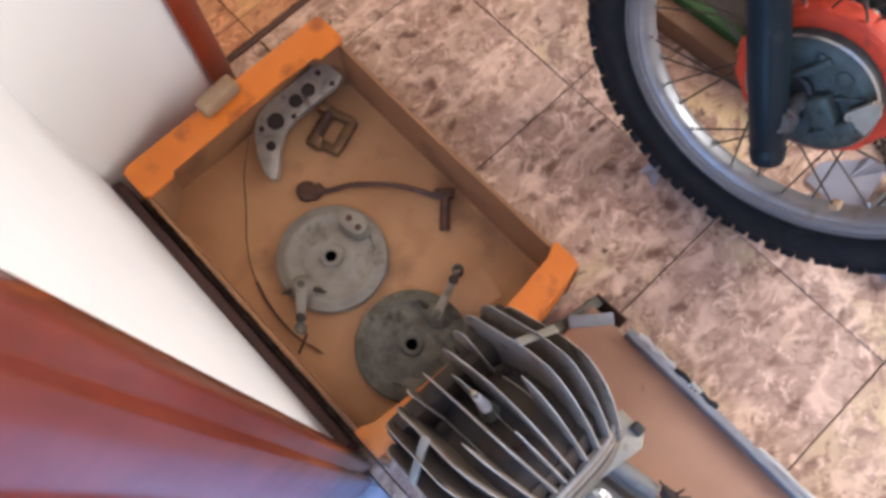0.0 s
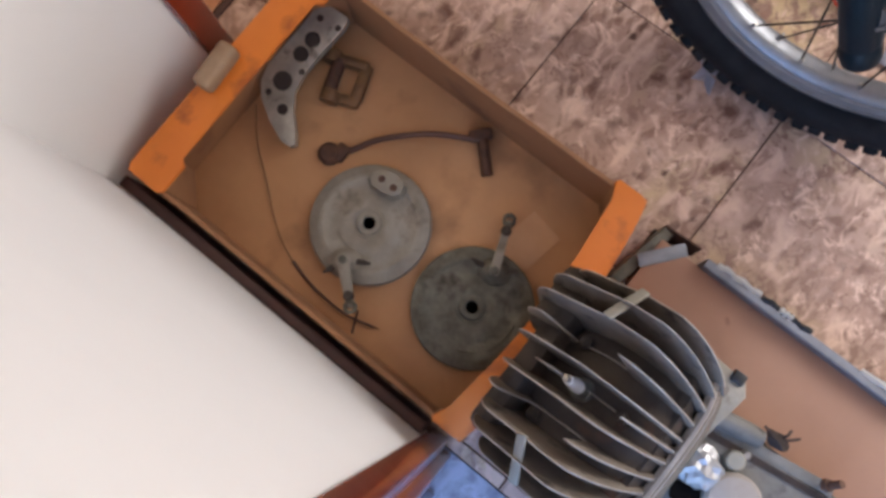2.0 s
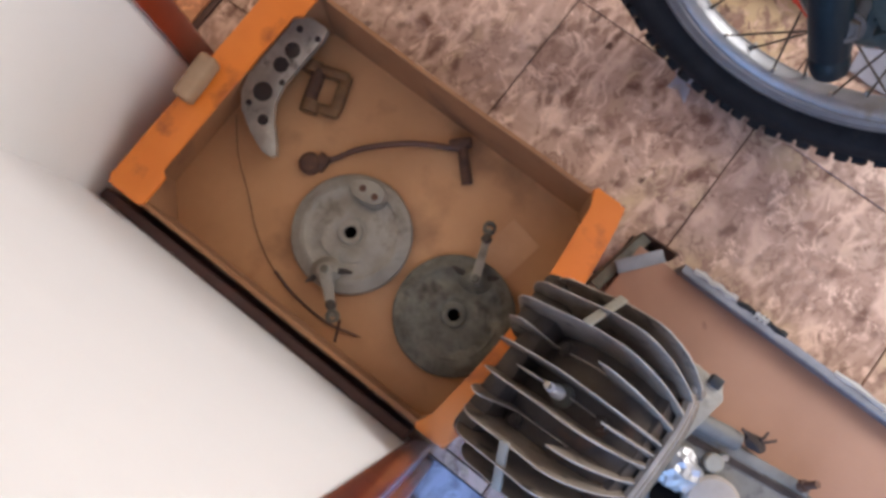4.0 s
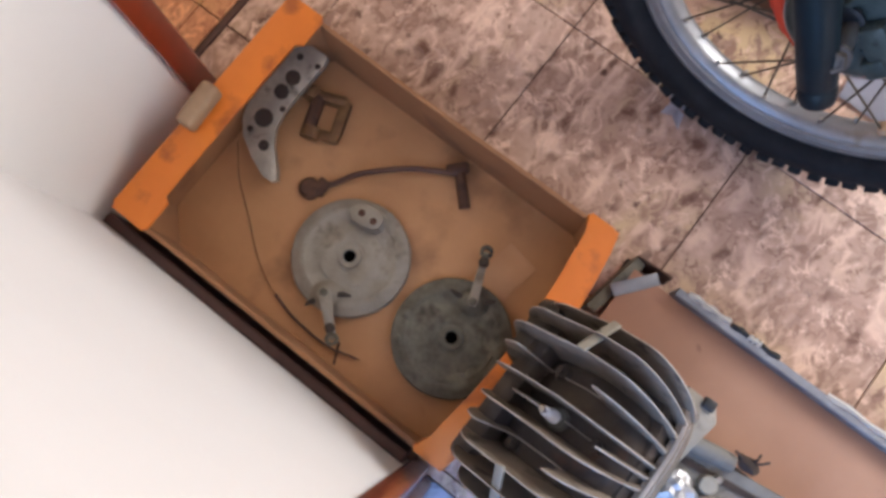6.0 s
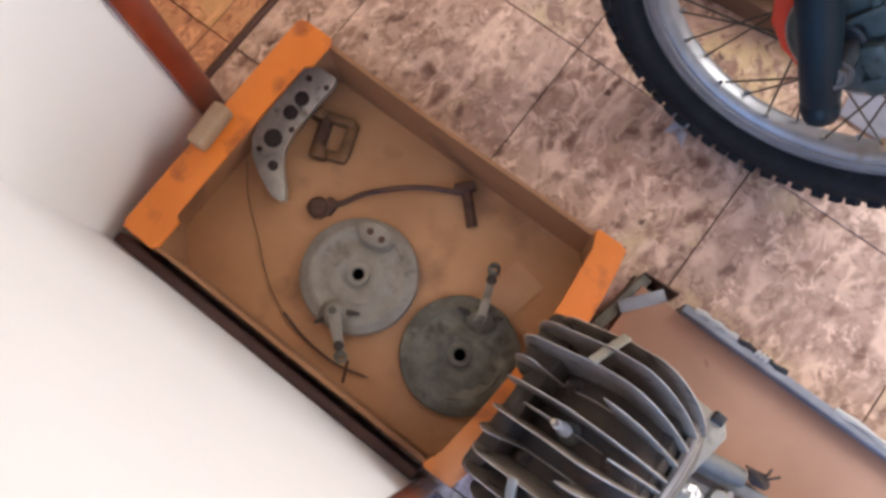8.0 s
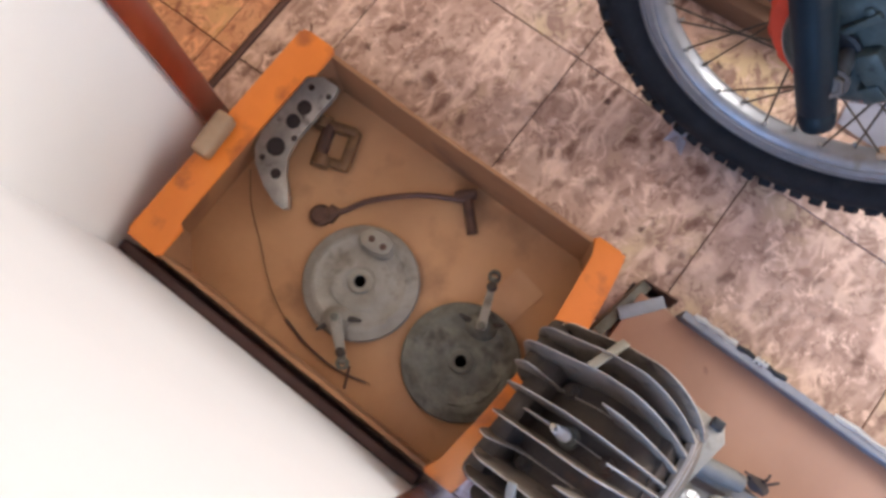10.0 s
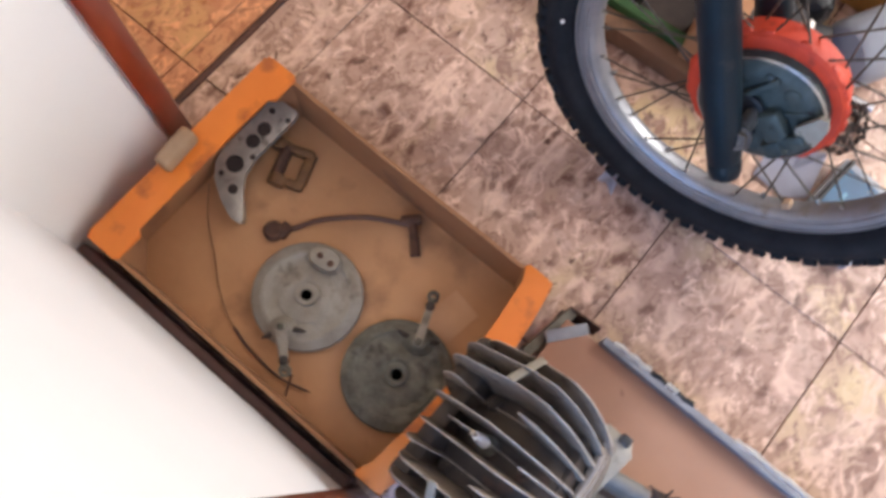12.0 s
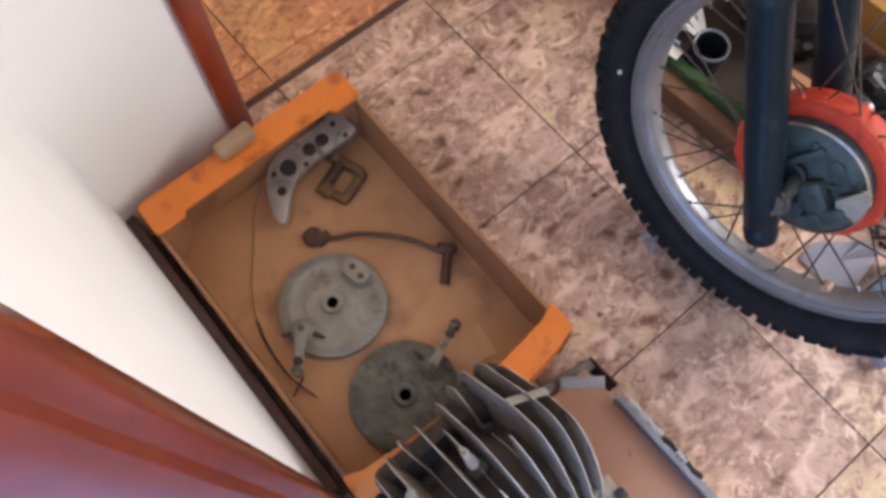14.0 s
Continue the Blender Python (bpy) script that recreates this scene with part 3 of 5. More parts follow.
# ---- brake plates ----
def brake_plate(centre, r, mat, label, lever_label, pivot, lever_turn, lever_len, lug_at=None, lever_w=1.0):
    p = thing("brake_plate", pose(*centre), label, "brake plate", "brake plates in the crate")
    bm = bmesh.new()
    add_lathe(bm, [(0.0092, 0.0), (r - 0.01, 0.0), (r - 0.002, 0.004), (r, 0.009), (r, 0.015), (r - 0.002, 0.0180), (r - 0.010, 0.0198), (r - 0.0135, 0.0218), (r - 0.016, 0.0225),
                   (0.068, 0.0228), (0.066, 0.0215), (0.046, 0.0218), (0.044, 0.0232), (0.024, 0.0238), (0.0205, 0.0215), (0.0180, 0.0215), (0.0165, 0.0275), (0.0110, 0.0280), (0.0092, 0.0265)], 72, closed=True)
    # rough casting: the upper face is uneven
    for v in bm.verts:
        if v.co.z > 0.016:
            v.co.z += 0.0011 * noise.noise(Vector((v.co.x * 45 + centre[1] * 50, v.co.y * 45, 0)))
    part("plate", bm, mat, p)
    # lining of the spindle hole, black in place of its shade
    bm = bmesh.new()
    add_lathe(bm, [(0, 0.002), (0.0088, 0.002), (0.0088, 0.0245), (0.0078, 0.0245), (0.0078, 0.004), (0, 0.004)], 20)
    part("spindle_hole", bm, "void", p, "black lining for the shade in the spindle hole")
    if lug_at is not None:
        # cast ridge from the lug round the edge
        bm = bmesh.new()
        a0 = lug_at - 8
        add_tube(bm, [((r - 0.019) * math.cos(radians(a0 - 9 * k)), (r - 0.019) * math.sin(radians(a0 - 9 * k)), 0.0215) for k in range(9)], lambda u: 0.0032 * (1 - 0.6 * u), 8)
        part("ridge", bm, mat, p)
        lug_m = pose((r - 0.028) * math.cos(radians(lug_at)), (r - 0.028) * math.sin(radians(lug_at)), 0, 0, 0, 96)
        bm = bmesh.new()
        lug = [(-0.024, -0.006), (-0.020, -0.013), (-0.008, -0.019), (0.010, -0.018), (0.022, -0.012), (0.028, -0.002), (0.027, 0.007), (0.018, 0.015), (0.0, 0.016), (-0.016, 0.013), (-0.024, 0.005)]
        add_prism(bm, [(x * 1.12, y * 1.12) for x, y in lug], 0.018, 0.030, m=lug_m, bevel=0.003)
        add_prism(bm, lug, 0.028, 0.040, m=lug_m, bevel=0.0035)
        torque = part("torque_lug", bm, "alu_grey", p, "cast anchor lug with bolt holes")
        for q in (-0.011, 0.010):
            bm = bmesh.new()
            add_lathe(bm, [(0, 0.0), (0.0040, 0.0), (0.0052, 0.0006), (0.0052, -0.002), (0, -0.002)], 14, m=lug_m @ pose(q, 0.001 - 0.002 * (q > 0), 0.0402))
            part("bolt_hole", bm, "rust", torque)
    else:
        # oily cast hollows and ribs
        for a, q, w in ((100, 0.074, 0.007), (128, 0.075, 0.006), (228, 0.064, 0.014), (246, 0.060, 0.010), (290, 0.066, 0.010)):
            bm = bmesh.new()
            add_lathe(bm, [(0, 0.0246), (w * 0.6, 0.0243), (w, 0.0230), (w * 1.15, 0.0215), (0, 0.0205)], 14, m=pose(q * math.cos(radians(a)), q * math.sin(radians(a)), -0.0012))
            part("boss", bm, mat, p)
        bm = bmesh.new()
        add_tube(bm, [((r - 0.026) * math.cos(radians(200 + 8 * k)), (r - 0.026) * math.sin(radians(200 + 8 * k)), 0.0212) for k in range(12)], lambda u: 0.0028, 8)
        part("ridge", bm, mat, p)
    # cast cam housing, dark tabs for spring ends and shadow, lever and its eye
    px, py = pivot
    turned = pose(px, py, 0, 0, 0, lever_turn)
    bm = bmesh.new()
    add_lathe(bm, [(0, 0.018), (0.021, 0.018), (0.0195, 0.024), (0.0150, 0.0285), (0.0120, 0.0305), (0.0105, 0.0335), (0, 0.0340)], 24, m=turned @ Matrix.Diagonal((1.0, 1.2, 1, 1)))
    part("cam_housing", bm, mat, p, "rough cast cam housing")
    for q, w, a in ((-1, 0.018, 22), (1, 0.022, -14)):
        bm = bmesh.new()
        add_prism(bm, [(-0.004, -0.004), (w, -0.0025), (w + 0.003, 0.0005), (w * 0.6, 0.0045), (-0.004, 0.004)], 0.024, 0.0285, m=turned @ pose(0.004, q * 0.013, 0, 0, 0, 90 * q + a), bevel=0.001)
        part("spring_shadow_tab", bm, "fin_dark", p, "dark tab for the spring end and shadow at the cam housing")
    bm = bmesh.new()
    add_lathe(bm, [(0, 0.039), (0.0062, 0.039), (0.0062, 0.0425), (0.0050, 0.0435), (0, 0.0435)], 6, m=turned @ pose(0, 0, 0))
    part("clamp_nut", bm, "alu_dark", p)
    bm = bmesh.new()
    n = lever_len
    lv = [(x, y * lever_w) for x, y in ((-0.008, -0.009), (0.0, -0.011), (n * 0.6, -0.0085), (n, -0.007), (n + 0.006, 0), (n, 0.007), (n * 0.6, 0.0085), (0.0, 0.011), (-0.008, 0.009))]
    lever_m = pose(px, py, 0, 0, 4, lever_turn)
    add_prism(bm, lv, 0.033, 0.039, m=lever_m, bevel=0.0015)
    lever = part("brake_lever", bm, "alu_grey", p, lever_label)
    bm = bmesh.new()
    add_ring_prism(bm, circle(0.0095, 18, n + 0.003), circle(0.0050, 18, n + 0.003), 0.032, 0.044, m=lever_m)
    part("eye", bm, "alu_dark", lever)
    bm = bmesh.new()
    add_lathe(bm, [(0, 0.031), (0.0072, 0.031), (0.0080, 0.036), (0.0072, 0.0435), (0.0045, 0.0455), (0, 0.0455)], 12, m=lever_m @ pose(n - 0.013, 0, 0))
    part("lever_stud", bm, "fin_dark", lever, "dark rusty stud through the lever")
    return p


brake_plate((-0.503, 0.043, 0.0095), 0.089, "alu_grey", "pale grey cast aluminium drum brake plate lying in the crate",
            "short dull steel cam lever", (-0.064, -0.007), 228, 0.062, 12, lever_w=0.85)
brake_plate((-0.506, -0.147, 0.0095), 0.088, "alu_dark", "dark oxidised drum brake plate with a steel lever, in the crate",
            "dull steel cam lever ending in an eye", (0.058, 0.006), 22, 0.070, lever_w=0.68)


# ---- alloy bracket with holes ----
def footrest_bracket():
    p = thing("footrest_bracket", pose(-0.392, 0.272, 0.052, 6, -8, 0), "curved bare alloy bracket drilled with round holes", "bracket")
    out = [(0.096, 0.028), (0.101, 0.022), (0.103, -0.018), (0.099, -0.022), (0.088, -0.024), (0.04, -0.020), (0.0, -0.017), (-0.03, -0.022), (-0.052, -0.036), (-0.078, -0.062), (-0.090, -0.071),
           (-0.097, -0.065), (-0.098, -0.050), (-0.086, -0.020), (-0.066, 0.012), (-0.045, 0.028), (-0.02, 0.034), (0.03, 0.030), (0.07, 0.027)]
    holes = [(-0.027, 0.001, 0.0125), (0.020, 0.003, 0.010), (0.047, 0.002, 0.010), (-0.060, -0.024, 0.007), (-0.052, 0.008, 0.004), (0.078, 0.012, 0.0045), (0.082, -0.018, 0.004), (0.0, -0.014, 0.004)]
    bm = bmesh.new()
    add_prism(bm, out[::-1], -0.012, 0.006, bevel=0.0014)
    part("plate", bm, "bracket", p)
    # dark discs on the plate in place of shaded drilled holes
    for x, y, r in holes:
        bm = bmesh.new()
        add_lathe(bm, [(r * 1.15, 0.0058), (r * 1.15, 0.0068), (r, 0.0072), (r * 0.96, 0.0062), (0, 0.0062)], 20, m=pose(x, y, 0))
        part("drilled_hole", bm, "mat", p, "dark disc standing in for a shaded drilled hole")
    return p


footrest_bracket()


# ---- loose parts in the crate ----
def link_piece():
    p = thing("linkage", pose(-0.358, 0.214, 0.010, 0, 0, 20) @ Matrix.Scale(1.1, 4), "small rusty forked steel linkage lying on cardboard", "metal part")
    bm = bmesh.new()
    add_box(bm, 0.014, 0.060, 0.020, (0.026, 0.002, 0.011), bevel=0.005)
    add_box(bm, 0.056, 0.017, 0.016, (0.002, -0.024, 0.009), bevel=0.005)
    add_box(bm, 0.015, 0.030, 0.015, (-0.026, -0.016, 0.009), bevel=0.005)
    add_box(bm, 0.012, 0.034, 0.010, m=pose(0.034, 0.040, 0.008, 0, 0, -24), bevel=0.003)
    part("yoke", bm, "linkbrown", p)
    bm = bmesh.new()
    add_lathe(bm, [(0, -0.026), (0.0095, -0.026), (0.0095, 0.026), (0, 0.026)], 14, m=pose(-0.002, 0.014, 0.013, 0, 90, 0))
    part("pin", bm, "rust", p)
    for x, y in ((-0.028, 0.010), (0.027, 0.026)):
        bm = bmesh.new()
        add_lathe(bm, [(0, -0.008), (0.013, -0.008), (0.014, 0.0), (0.013, 0.008), (0, 0.008)], 16, m=pose(x, y, 0.012, 0, 90, 0))
        part("eye", bm, "linkbrown", p)


link_piece()


def brake_hose():
    z = 0.016
    p = thing("control_cable", pose(0, 0, 0), "brown stiff control cable with a rusty lug and a short handle", "cable")
    bm = bmesh.new()
    add_tube(bm, spline([(-0.453, 0.155, z), (-0.430, 0.136, z), (-0.394, 0.110, z + 0.010), (-0.346, 0.056, z + 0.018), (-0.308, -0.004, z + 0.01)], 8), 0.0045)
    part("sheath", bm, "cable", p)
    bm = bmesh.new()
    add_lathe(bm, [(0, 0), (0.015, 0), (0.017, 0.004), (0.017, 0.011), (0.012, 0.016), (0, 0.016)], 18, m=pose(-0.458, 0.160, 0.0095))
    add_box(bm, 0.026, 0.020, 0.012, (-0.446, 0.148, 0.016), bevel=0.003)
    part("lug", bm, "rust", p)
    bm = bmesh.new()
    add_tube(bm, [(-0.297, -0.000, z + 0.008), (-0.318, -0.021, z + 0.004), (-0.341, -0.044, z)], lambda u: 0.0075 + 0.001 * u, 12)
    part("handle", bm, "rust", p)
    bm = bmesh.new()
    add_box(bm, 0.034, 0.016, 0.016, m=pose(-0.300, 0.0, z + 0.008, 0, 0, -45), bevel=0.004)
    part("joint", bm, "rust", p)


brake_hose()


def loose_wire():
    z = 0.0125
    p = thing("loose_wire", pose(0, 0, 0), "thin dark brown wire curled along the crate bottom", "wire")
    bm = bmesh.new()
    add_tube(bm, spline([(-0.470, 0.285, z + 0.03), (-0.512, 0.255, z + 0.006), (-0.548, 0.208, z), (-0.585, 0.160, z), (-0.610, 0.112, z), (-0.624, 0.050, z), (-0.626, -0.010, z), (-0.612, -0.060, z)], 8), 0.0009, 6)
    part("strand", bm, "linkbrown", p)
    bm = bmesh.new()
    add_tube(bm, spline([(-0.614, 0.100, z), (-0.624, 0.055, z + 0.002), (-0.626, -0.005, z + 0.002), (-0.614, -0.055, z + 0.002)], 6), lambda u: 0.0026 - 0.0008 * u, 8)
    part("sleeve", bm, "cable", p)
    bm = bmesh.new()
    add_tube(bm, [(-0.640, -0.035, z + 0.004), (-0.610, -0.022, z + 0.012)], 0.0022, 6)
    part("clip", bm, "rust", p)


loose_wire()

bm = bmesh.new()
add_box(bm, 0.085, 0.056, 0.0016, m=pose(-0.386, -0.150, 0.0105, 0, 0, -10), bevel=0.0004, seg=1)
tagged(part("cardboard_scrap", bm, "scrap", label="small square scrap of paler brown cardboard"), category="cardboard")


def wooden_block():
    bm = bmesh.new()
    add_box(bm, 0.068, 0.027, 0.029, m=pose(-0.474, 0.304, 0.1655, 0, 0, 4), bevel=0.007, seg=3)
    return tagged(part("wooden_block", bm, "beige", label="beige rounded wooden block lying on the crate flap"), category="block")


wooden_block()


# ---- board and metal edging under the engine ----
def base_board():
    p = thing("base_board", pose(0, 0, 0), "brown hardboard panel with a zinc-plated edge strip, under the engine", "board")
    bm = bmesh.new()
    add_box(bm, 0.33, 0.80, 0.050, (-0.435, -0.695, 0.025), bevel=0.002)
    part("panel", bm, "board", p)
    bm = bmesh.new()
    add_prism(bm, [(-0.272, 0.044), (-0.272, 0.0675), (-0.270, 0.0695), (-0.260, 0.0695), (-0.2585, 0.0675), (-0.2585, 0.0), (-0.2625, 0.0), (-0.2625, 0.064), (-0.268, 0.065), (-0.269, 0.044)],
              0.358, 1.095, m=pose(0, 0, 0, 90, 0, 0))
    part("edge_strip", bm, "zinc", p, "bluish zinc-plated folded edge strip")
    bm = bmesh.new()
    add_box(bm, 0.0036, 0.735, 0.052, (-0.2565, -0.7265, 0.026), bevel=0.0008, seg=1)
    part("side_face", bm, "mat", p, "dark brown outer face of the board")
    # torn printed tape: white, black and white again, with curled ends
    for y0, y1, mat in ((-0.372, -0.440, "paper"), (-0.442, -0.520, "black"), (-0.470, -0.490, "paper"), (-0.596, -0.760, "paper")):
        bm = bmesh.new()
        n = 10
        ys = [y0 + (y1 - y0) * k / n for k in range(n + 1)]
        lift = 0.0705 if mat == "paper" else 0.0695
        rows = [[bm.verts.new((x + 0.0016 * math.sin(1.7 * k + x * 900) * w, y, lift + z)) for k, y in enumerate(ys)] for x, z, w in ((-0.2615, 0.0, 1), (-0.2580, 0.0020, 0), (-0.2535, -0.0005, 1))]
        for lo, hi in zip(rows, rows[1:]):
            for k in range(n):
                bm.faces.new((lo[k], lo[k + 1], hi[k + 1], hi[k]))
        bmesh.ops.solidify(bm, geom=bm.faces[:], thickness=0.0008)
        part("label_tape", bm, mat, p, "torn white paper tape" if mat == "paper" else "black printed patch of the tape")
    return p


base_board()


def channel_offcut():
    p = thing("metal_angle", pose(-0.253, -0.288, 0), "bent rusty metal angle with a zinc tab beside the crate", "metal part")
    bm = bmesh.new()
    add_box(bm, 0.003, 0.058, 0.052, m=pose(0.0015, -0.028, 0.026, 0, 2, 3), bevel=0.0008, seg=1)
    part("web", bm, "rust", p)
    bm = bmesh.new()
    add_box(bm, 0.102, 0.004, 0.046, m=pose(-0.049, 0.009, 0.023, 3, 0, -10.4), bevel=0.0008, seg=1)
    add_box(bm, 0.102, 0.016, 0.002, m=pose(-0.051, 0.001, 0.046, 8, 0, -10.4), bevel=0.0006, seg=1)
    part("flange", bm, "alu_dark", p, "dull grey bent flange")
    bm = bmesh.new()
    add_box(bm, 0.070, 0.019, 0.0025, m=pose(-0.036, -0.020, 0.052, 8, 4, -38.5), bevel=0.0008)
    part("tab", bm, "zinc", p, "bent zinc-plated tab")
    # dark plate in place of the shade inside the angle
    bm = bmesh.new()
    add_box(bm, 0.046, 0.040, 0.003, (-0.022, -0.012, 0.0022))
    part("foot", bm, "mat", p)
    return p


channel_offcut()


# ---- engine ----
HEAD = pose(-0.516, -0.352, 0.190, -28, 0, 0)      # joint of head and barrel; local z along the bore


def add_fin(bm, x, h, far, cut=None, thick=0.0008):
    """Upright cast plate along the local y axis: blunt at the far end, falling steeply to the joint at the near end, where the fins draw together."""
    near, drop = 0.096, 0.052
    far, h = far + 0.010 + max(0.0, 0.24 * (x - 0.03)), h + 0.005
    vs = [(far - near) / 2 + (far + near) / 2 * math.cos(math.pi * k / 44) for k in range(45)]
    if cut:
        vs += [cut[0], cut[0] + 0.003, cut[1], cut[1] - 0.012]
    vs = sorted(set(vs), reverse=True)
    cols = []
    for v in vs:
        top = h
        if v > far - 0.044:
            top = h - 0.085 * (1 - math.sqrt(max(0, 1 - ((v - far + 0.044) / 0.044) ** 2)))
        if v < drop - near:
            top = min(top, h - (h - 0.012) * (1 - math.sqrt(max(0, 1 - ((drop - near - v) / drop) ** 2))))
        if cut and cut[0] < v < cut[1]:
            a, d = min(1, (v - cut[0]) / 0.003), min(1, (cut[1] - v) / 0.030)
            top = min(top, h - (h - cut[2]) * min(a, math.sin(d * math.pi / 2) ** 2))
        f = max(0, v + 0.01)
        xs = x - 0.07 * f * (1 + x * 9) + 0.0006 * math.sin(30 * v + 40 * x)
        root = 0.014 - 0.28 * x                      # the roots stand closer together than the tips
        base = 0.0052
        edge = top + 0.0006 * noise.noise(Vector((v * 90, x * 400, 0)))
        xt, xb = xs + root * (1 - top / h), xs + root
        low = -0.012 + 1.7 * max(0.0, v - 0.055)
        cols.append([bm.verts.new(q) for q in ((xb - base, v, min(low, edge - 0.004)), (xt - thick, v, edge - 0.0012), (xt - thick * 0.4, v, edge),
                                               (xt + thick * 0.4, v, edge), (xt + thick, v, edge - 0.0012), (xb + base, v, min(low, edge - 0.004)))])
    for a, d in zip(cols, cols[1:]):
        for q in range(6):
            face = bm.faces.new((a[q], a[(q + 1) % 6], d[(q + 1) % 6], d[q]))
            face.material_index = 1 if q in (1, 2, 3) else 0
    bm.faces.new(cols[0])
    bm.faces.new(cols[-1][::-1])


def engine():
    p = thing("engine", pose(-0.49, -0.45, 0.05), "greasy air-cooled two-stroke engine with deep cooling fins, standing on a board", "engine")
    base = p.matrix_world.inverted()

    def piece(name, bm, mat, label="", m=HEAD, parent=None, smooth=35):
        ob = part(name, bm, mat, p, label, base @ m, smooth)
        if parent:
            ob.parent = parent
            ob.matrix_local = Matrix.Identity(4)
        return ob

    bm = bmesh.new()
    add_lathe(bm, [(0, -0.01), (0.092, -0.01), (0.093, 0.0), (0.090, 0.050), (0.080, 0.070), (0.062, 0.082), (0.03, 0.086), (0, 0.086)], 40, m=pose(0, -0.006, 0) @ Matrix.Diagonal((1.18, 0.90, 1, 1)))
    core = piece("cylinder_head", bm, "fin_dark", "dark cast cylinder head, shade of the fin gaps in its colour")
    # dark filler: the shade deep between the fins is put into its colour
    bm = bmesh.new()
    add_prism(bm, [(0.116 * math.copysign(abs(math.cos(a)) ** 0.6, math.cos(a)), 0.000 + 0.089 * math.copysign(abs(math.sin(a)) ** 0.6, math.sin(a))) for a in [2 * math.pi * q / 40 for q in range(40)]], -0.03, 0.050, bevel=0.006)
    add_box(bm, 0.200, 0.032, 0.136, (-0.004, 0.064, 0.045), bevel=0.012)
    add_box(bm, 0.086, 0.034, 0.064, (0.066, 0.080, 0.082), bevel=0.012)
    piece("fin_gap_filler", bm, "fin_dark", "dark filler body for the shade between the greasy fins")
    # x, height, far end and cut-out of each fin
    fins = [(0.118, 0.122, 0.066, None), (0.0965, 0.146, 0.078, None), (0.072, 0.150, 0.088, None), (0.045, 0.150, 0.090, (-0.034, 0.064, 0.090)),
            (0.016, 0.150, 0.086, None), (-0.003, 0.150, 0.050, (-0.068, 0.012, 0.090)), (-0.0245, 0.150, 0.080, None),
            (-0.053, 0.150, 0.078, (-0.042, 0.056, 0.090)), (-0.077, 0.149, 0.070, None), (-0.100, 0.142, 0.068, None), (-0.119, 0.120, 0.058, None)]
    for x, h, far, cut in fins:
        bm = bmesh.new()
        add_fin(bm, x, h, far, cut)
        piece("cooling_fin", bm, "fin").data.materials.append(M["fin_edge"])
    # cast bridges between the outer fins
    for x0, x1, y, z0, z1, turn in ((0.070, 0.120, -0.004, 0.1575, 0.129, -6), (-0.121, -0.074, -0.012, 0.127, 0.1570, 14)):
        bm = bmesh.new()
        add_box(bm, math.hypot(x1 - x0, z1 - z0), 0.0115, 0.004, m=pose((x0 + x1) / 2, y, (z0 + z1) / 2, 0, math.degrees(math.atan2(z0 - z1, x1 - x0)), turn), bevel=0.0015)
        piece("fin_bridge", bm, "gasket", "bare worn alloy bridge between the fins")
    # joint flange of head and barrel, dark as the shade between the fins
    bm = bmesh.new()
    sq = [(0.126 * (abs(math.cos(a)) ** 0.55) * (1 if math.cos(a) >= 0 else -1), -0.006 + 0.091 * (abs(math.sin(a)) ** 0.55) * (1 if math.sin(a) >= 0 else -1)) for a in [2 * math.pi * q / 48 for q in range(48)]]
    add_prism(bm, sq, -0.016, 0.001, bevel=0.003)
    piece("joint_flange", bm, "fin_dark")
    bm = bmesh.new()
    add_ring_prism(bm, [(q * 1.01, -0.006 + (r + 0.006) * 1.05) for q, r in sq], [(q * 0.94, -0.006 + (r + 0.006) * 0.95) for q, r in sq], -0.006, 0.014)
    piece("joint_rim", bm, "fin", "bare cast edge of the joint").data.materials.append(M["fin_edge"])
    for z in (0.0125, -0.0045):
        bm = bmesh.new()
        add_ring_prism(bm, [(q * 1.022, -0.006 + (r + 0.006) * 1.066) for q, r in sq], [(q * 0.985, -0.006 + (r + 0.006) * 1.02) for q, r in sq], z, z + 0.0028)
        piece("joint_ridge", bm, "fin_edge", "worn pale ridge round the joint")
    bm = bmesh.new()
    add_prism(bm, [(q * 1.02, r * 1.03) for q, r in sq], -0.034, -0.020, bevel=0.003)
    piece("barrel_fin", bm, "fin")
    bm = bmesh.new()
    add_prism(bm, [(q, r) for q, r in sq], -0.052, -0.040, bevel=0.003)
    piece("barrel_fin", bm, "alu_dark")
    bm = bmesh.new()
    add_lathe(bm, [(0, -0.13), (0.085, -0.13), (0.085, 0.0), (0, 0.0)], 32)
    piece("barrel", bm, "alu_dark")
    # spark plug
    plug_m = HEAD @ pose(0.0, -0.001, 0.090, 0, -4, 0) @ Matrix.Scale(0.90, 4)
    bm = bmesh.new()
    add_lathe(bm, [(0, 0), (0.015, 0), (0.015, 0.003), (0.0115, 0.004), (0.0115, 0.012), (0.0085, 0.016), (0, 0.016)], 20)
    plug = piece("spark_plug", bm, "alu_dark", "spark plug with white ceramic insulator", plug_m)
    bm = bmesh.new()
    add_lathe(bm, [(0, 0.014), (0.0085, 0.014), (0.0085, 0.030), (0.0068, 0.034), (0.0062, 0.048), (0.0058, 0.050), (0, 0.050)], 20)
    piece("insulator", bm, "ceramic", "white ceramic insulator", plug_m, plug)
    bm = bmesh.new()
    add_lathe(bm, [(0, 0.049), (0.0032, 0.049), (0.0032, 0.053), (0.0042, 0.055), (0.0042, 0.061), (0, 0.062)], 14)
    piece("terminal", bm, "steel", "", plug_m, plug)
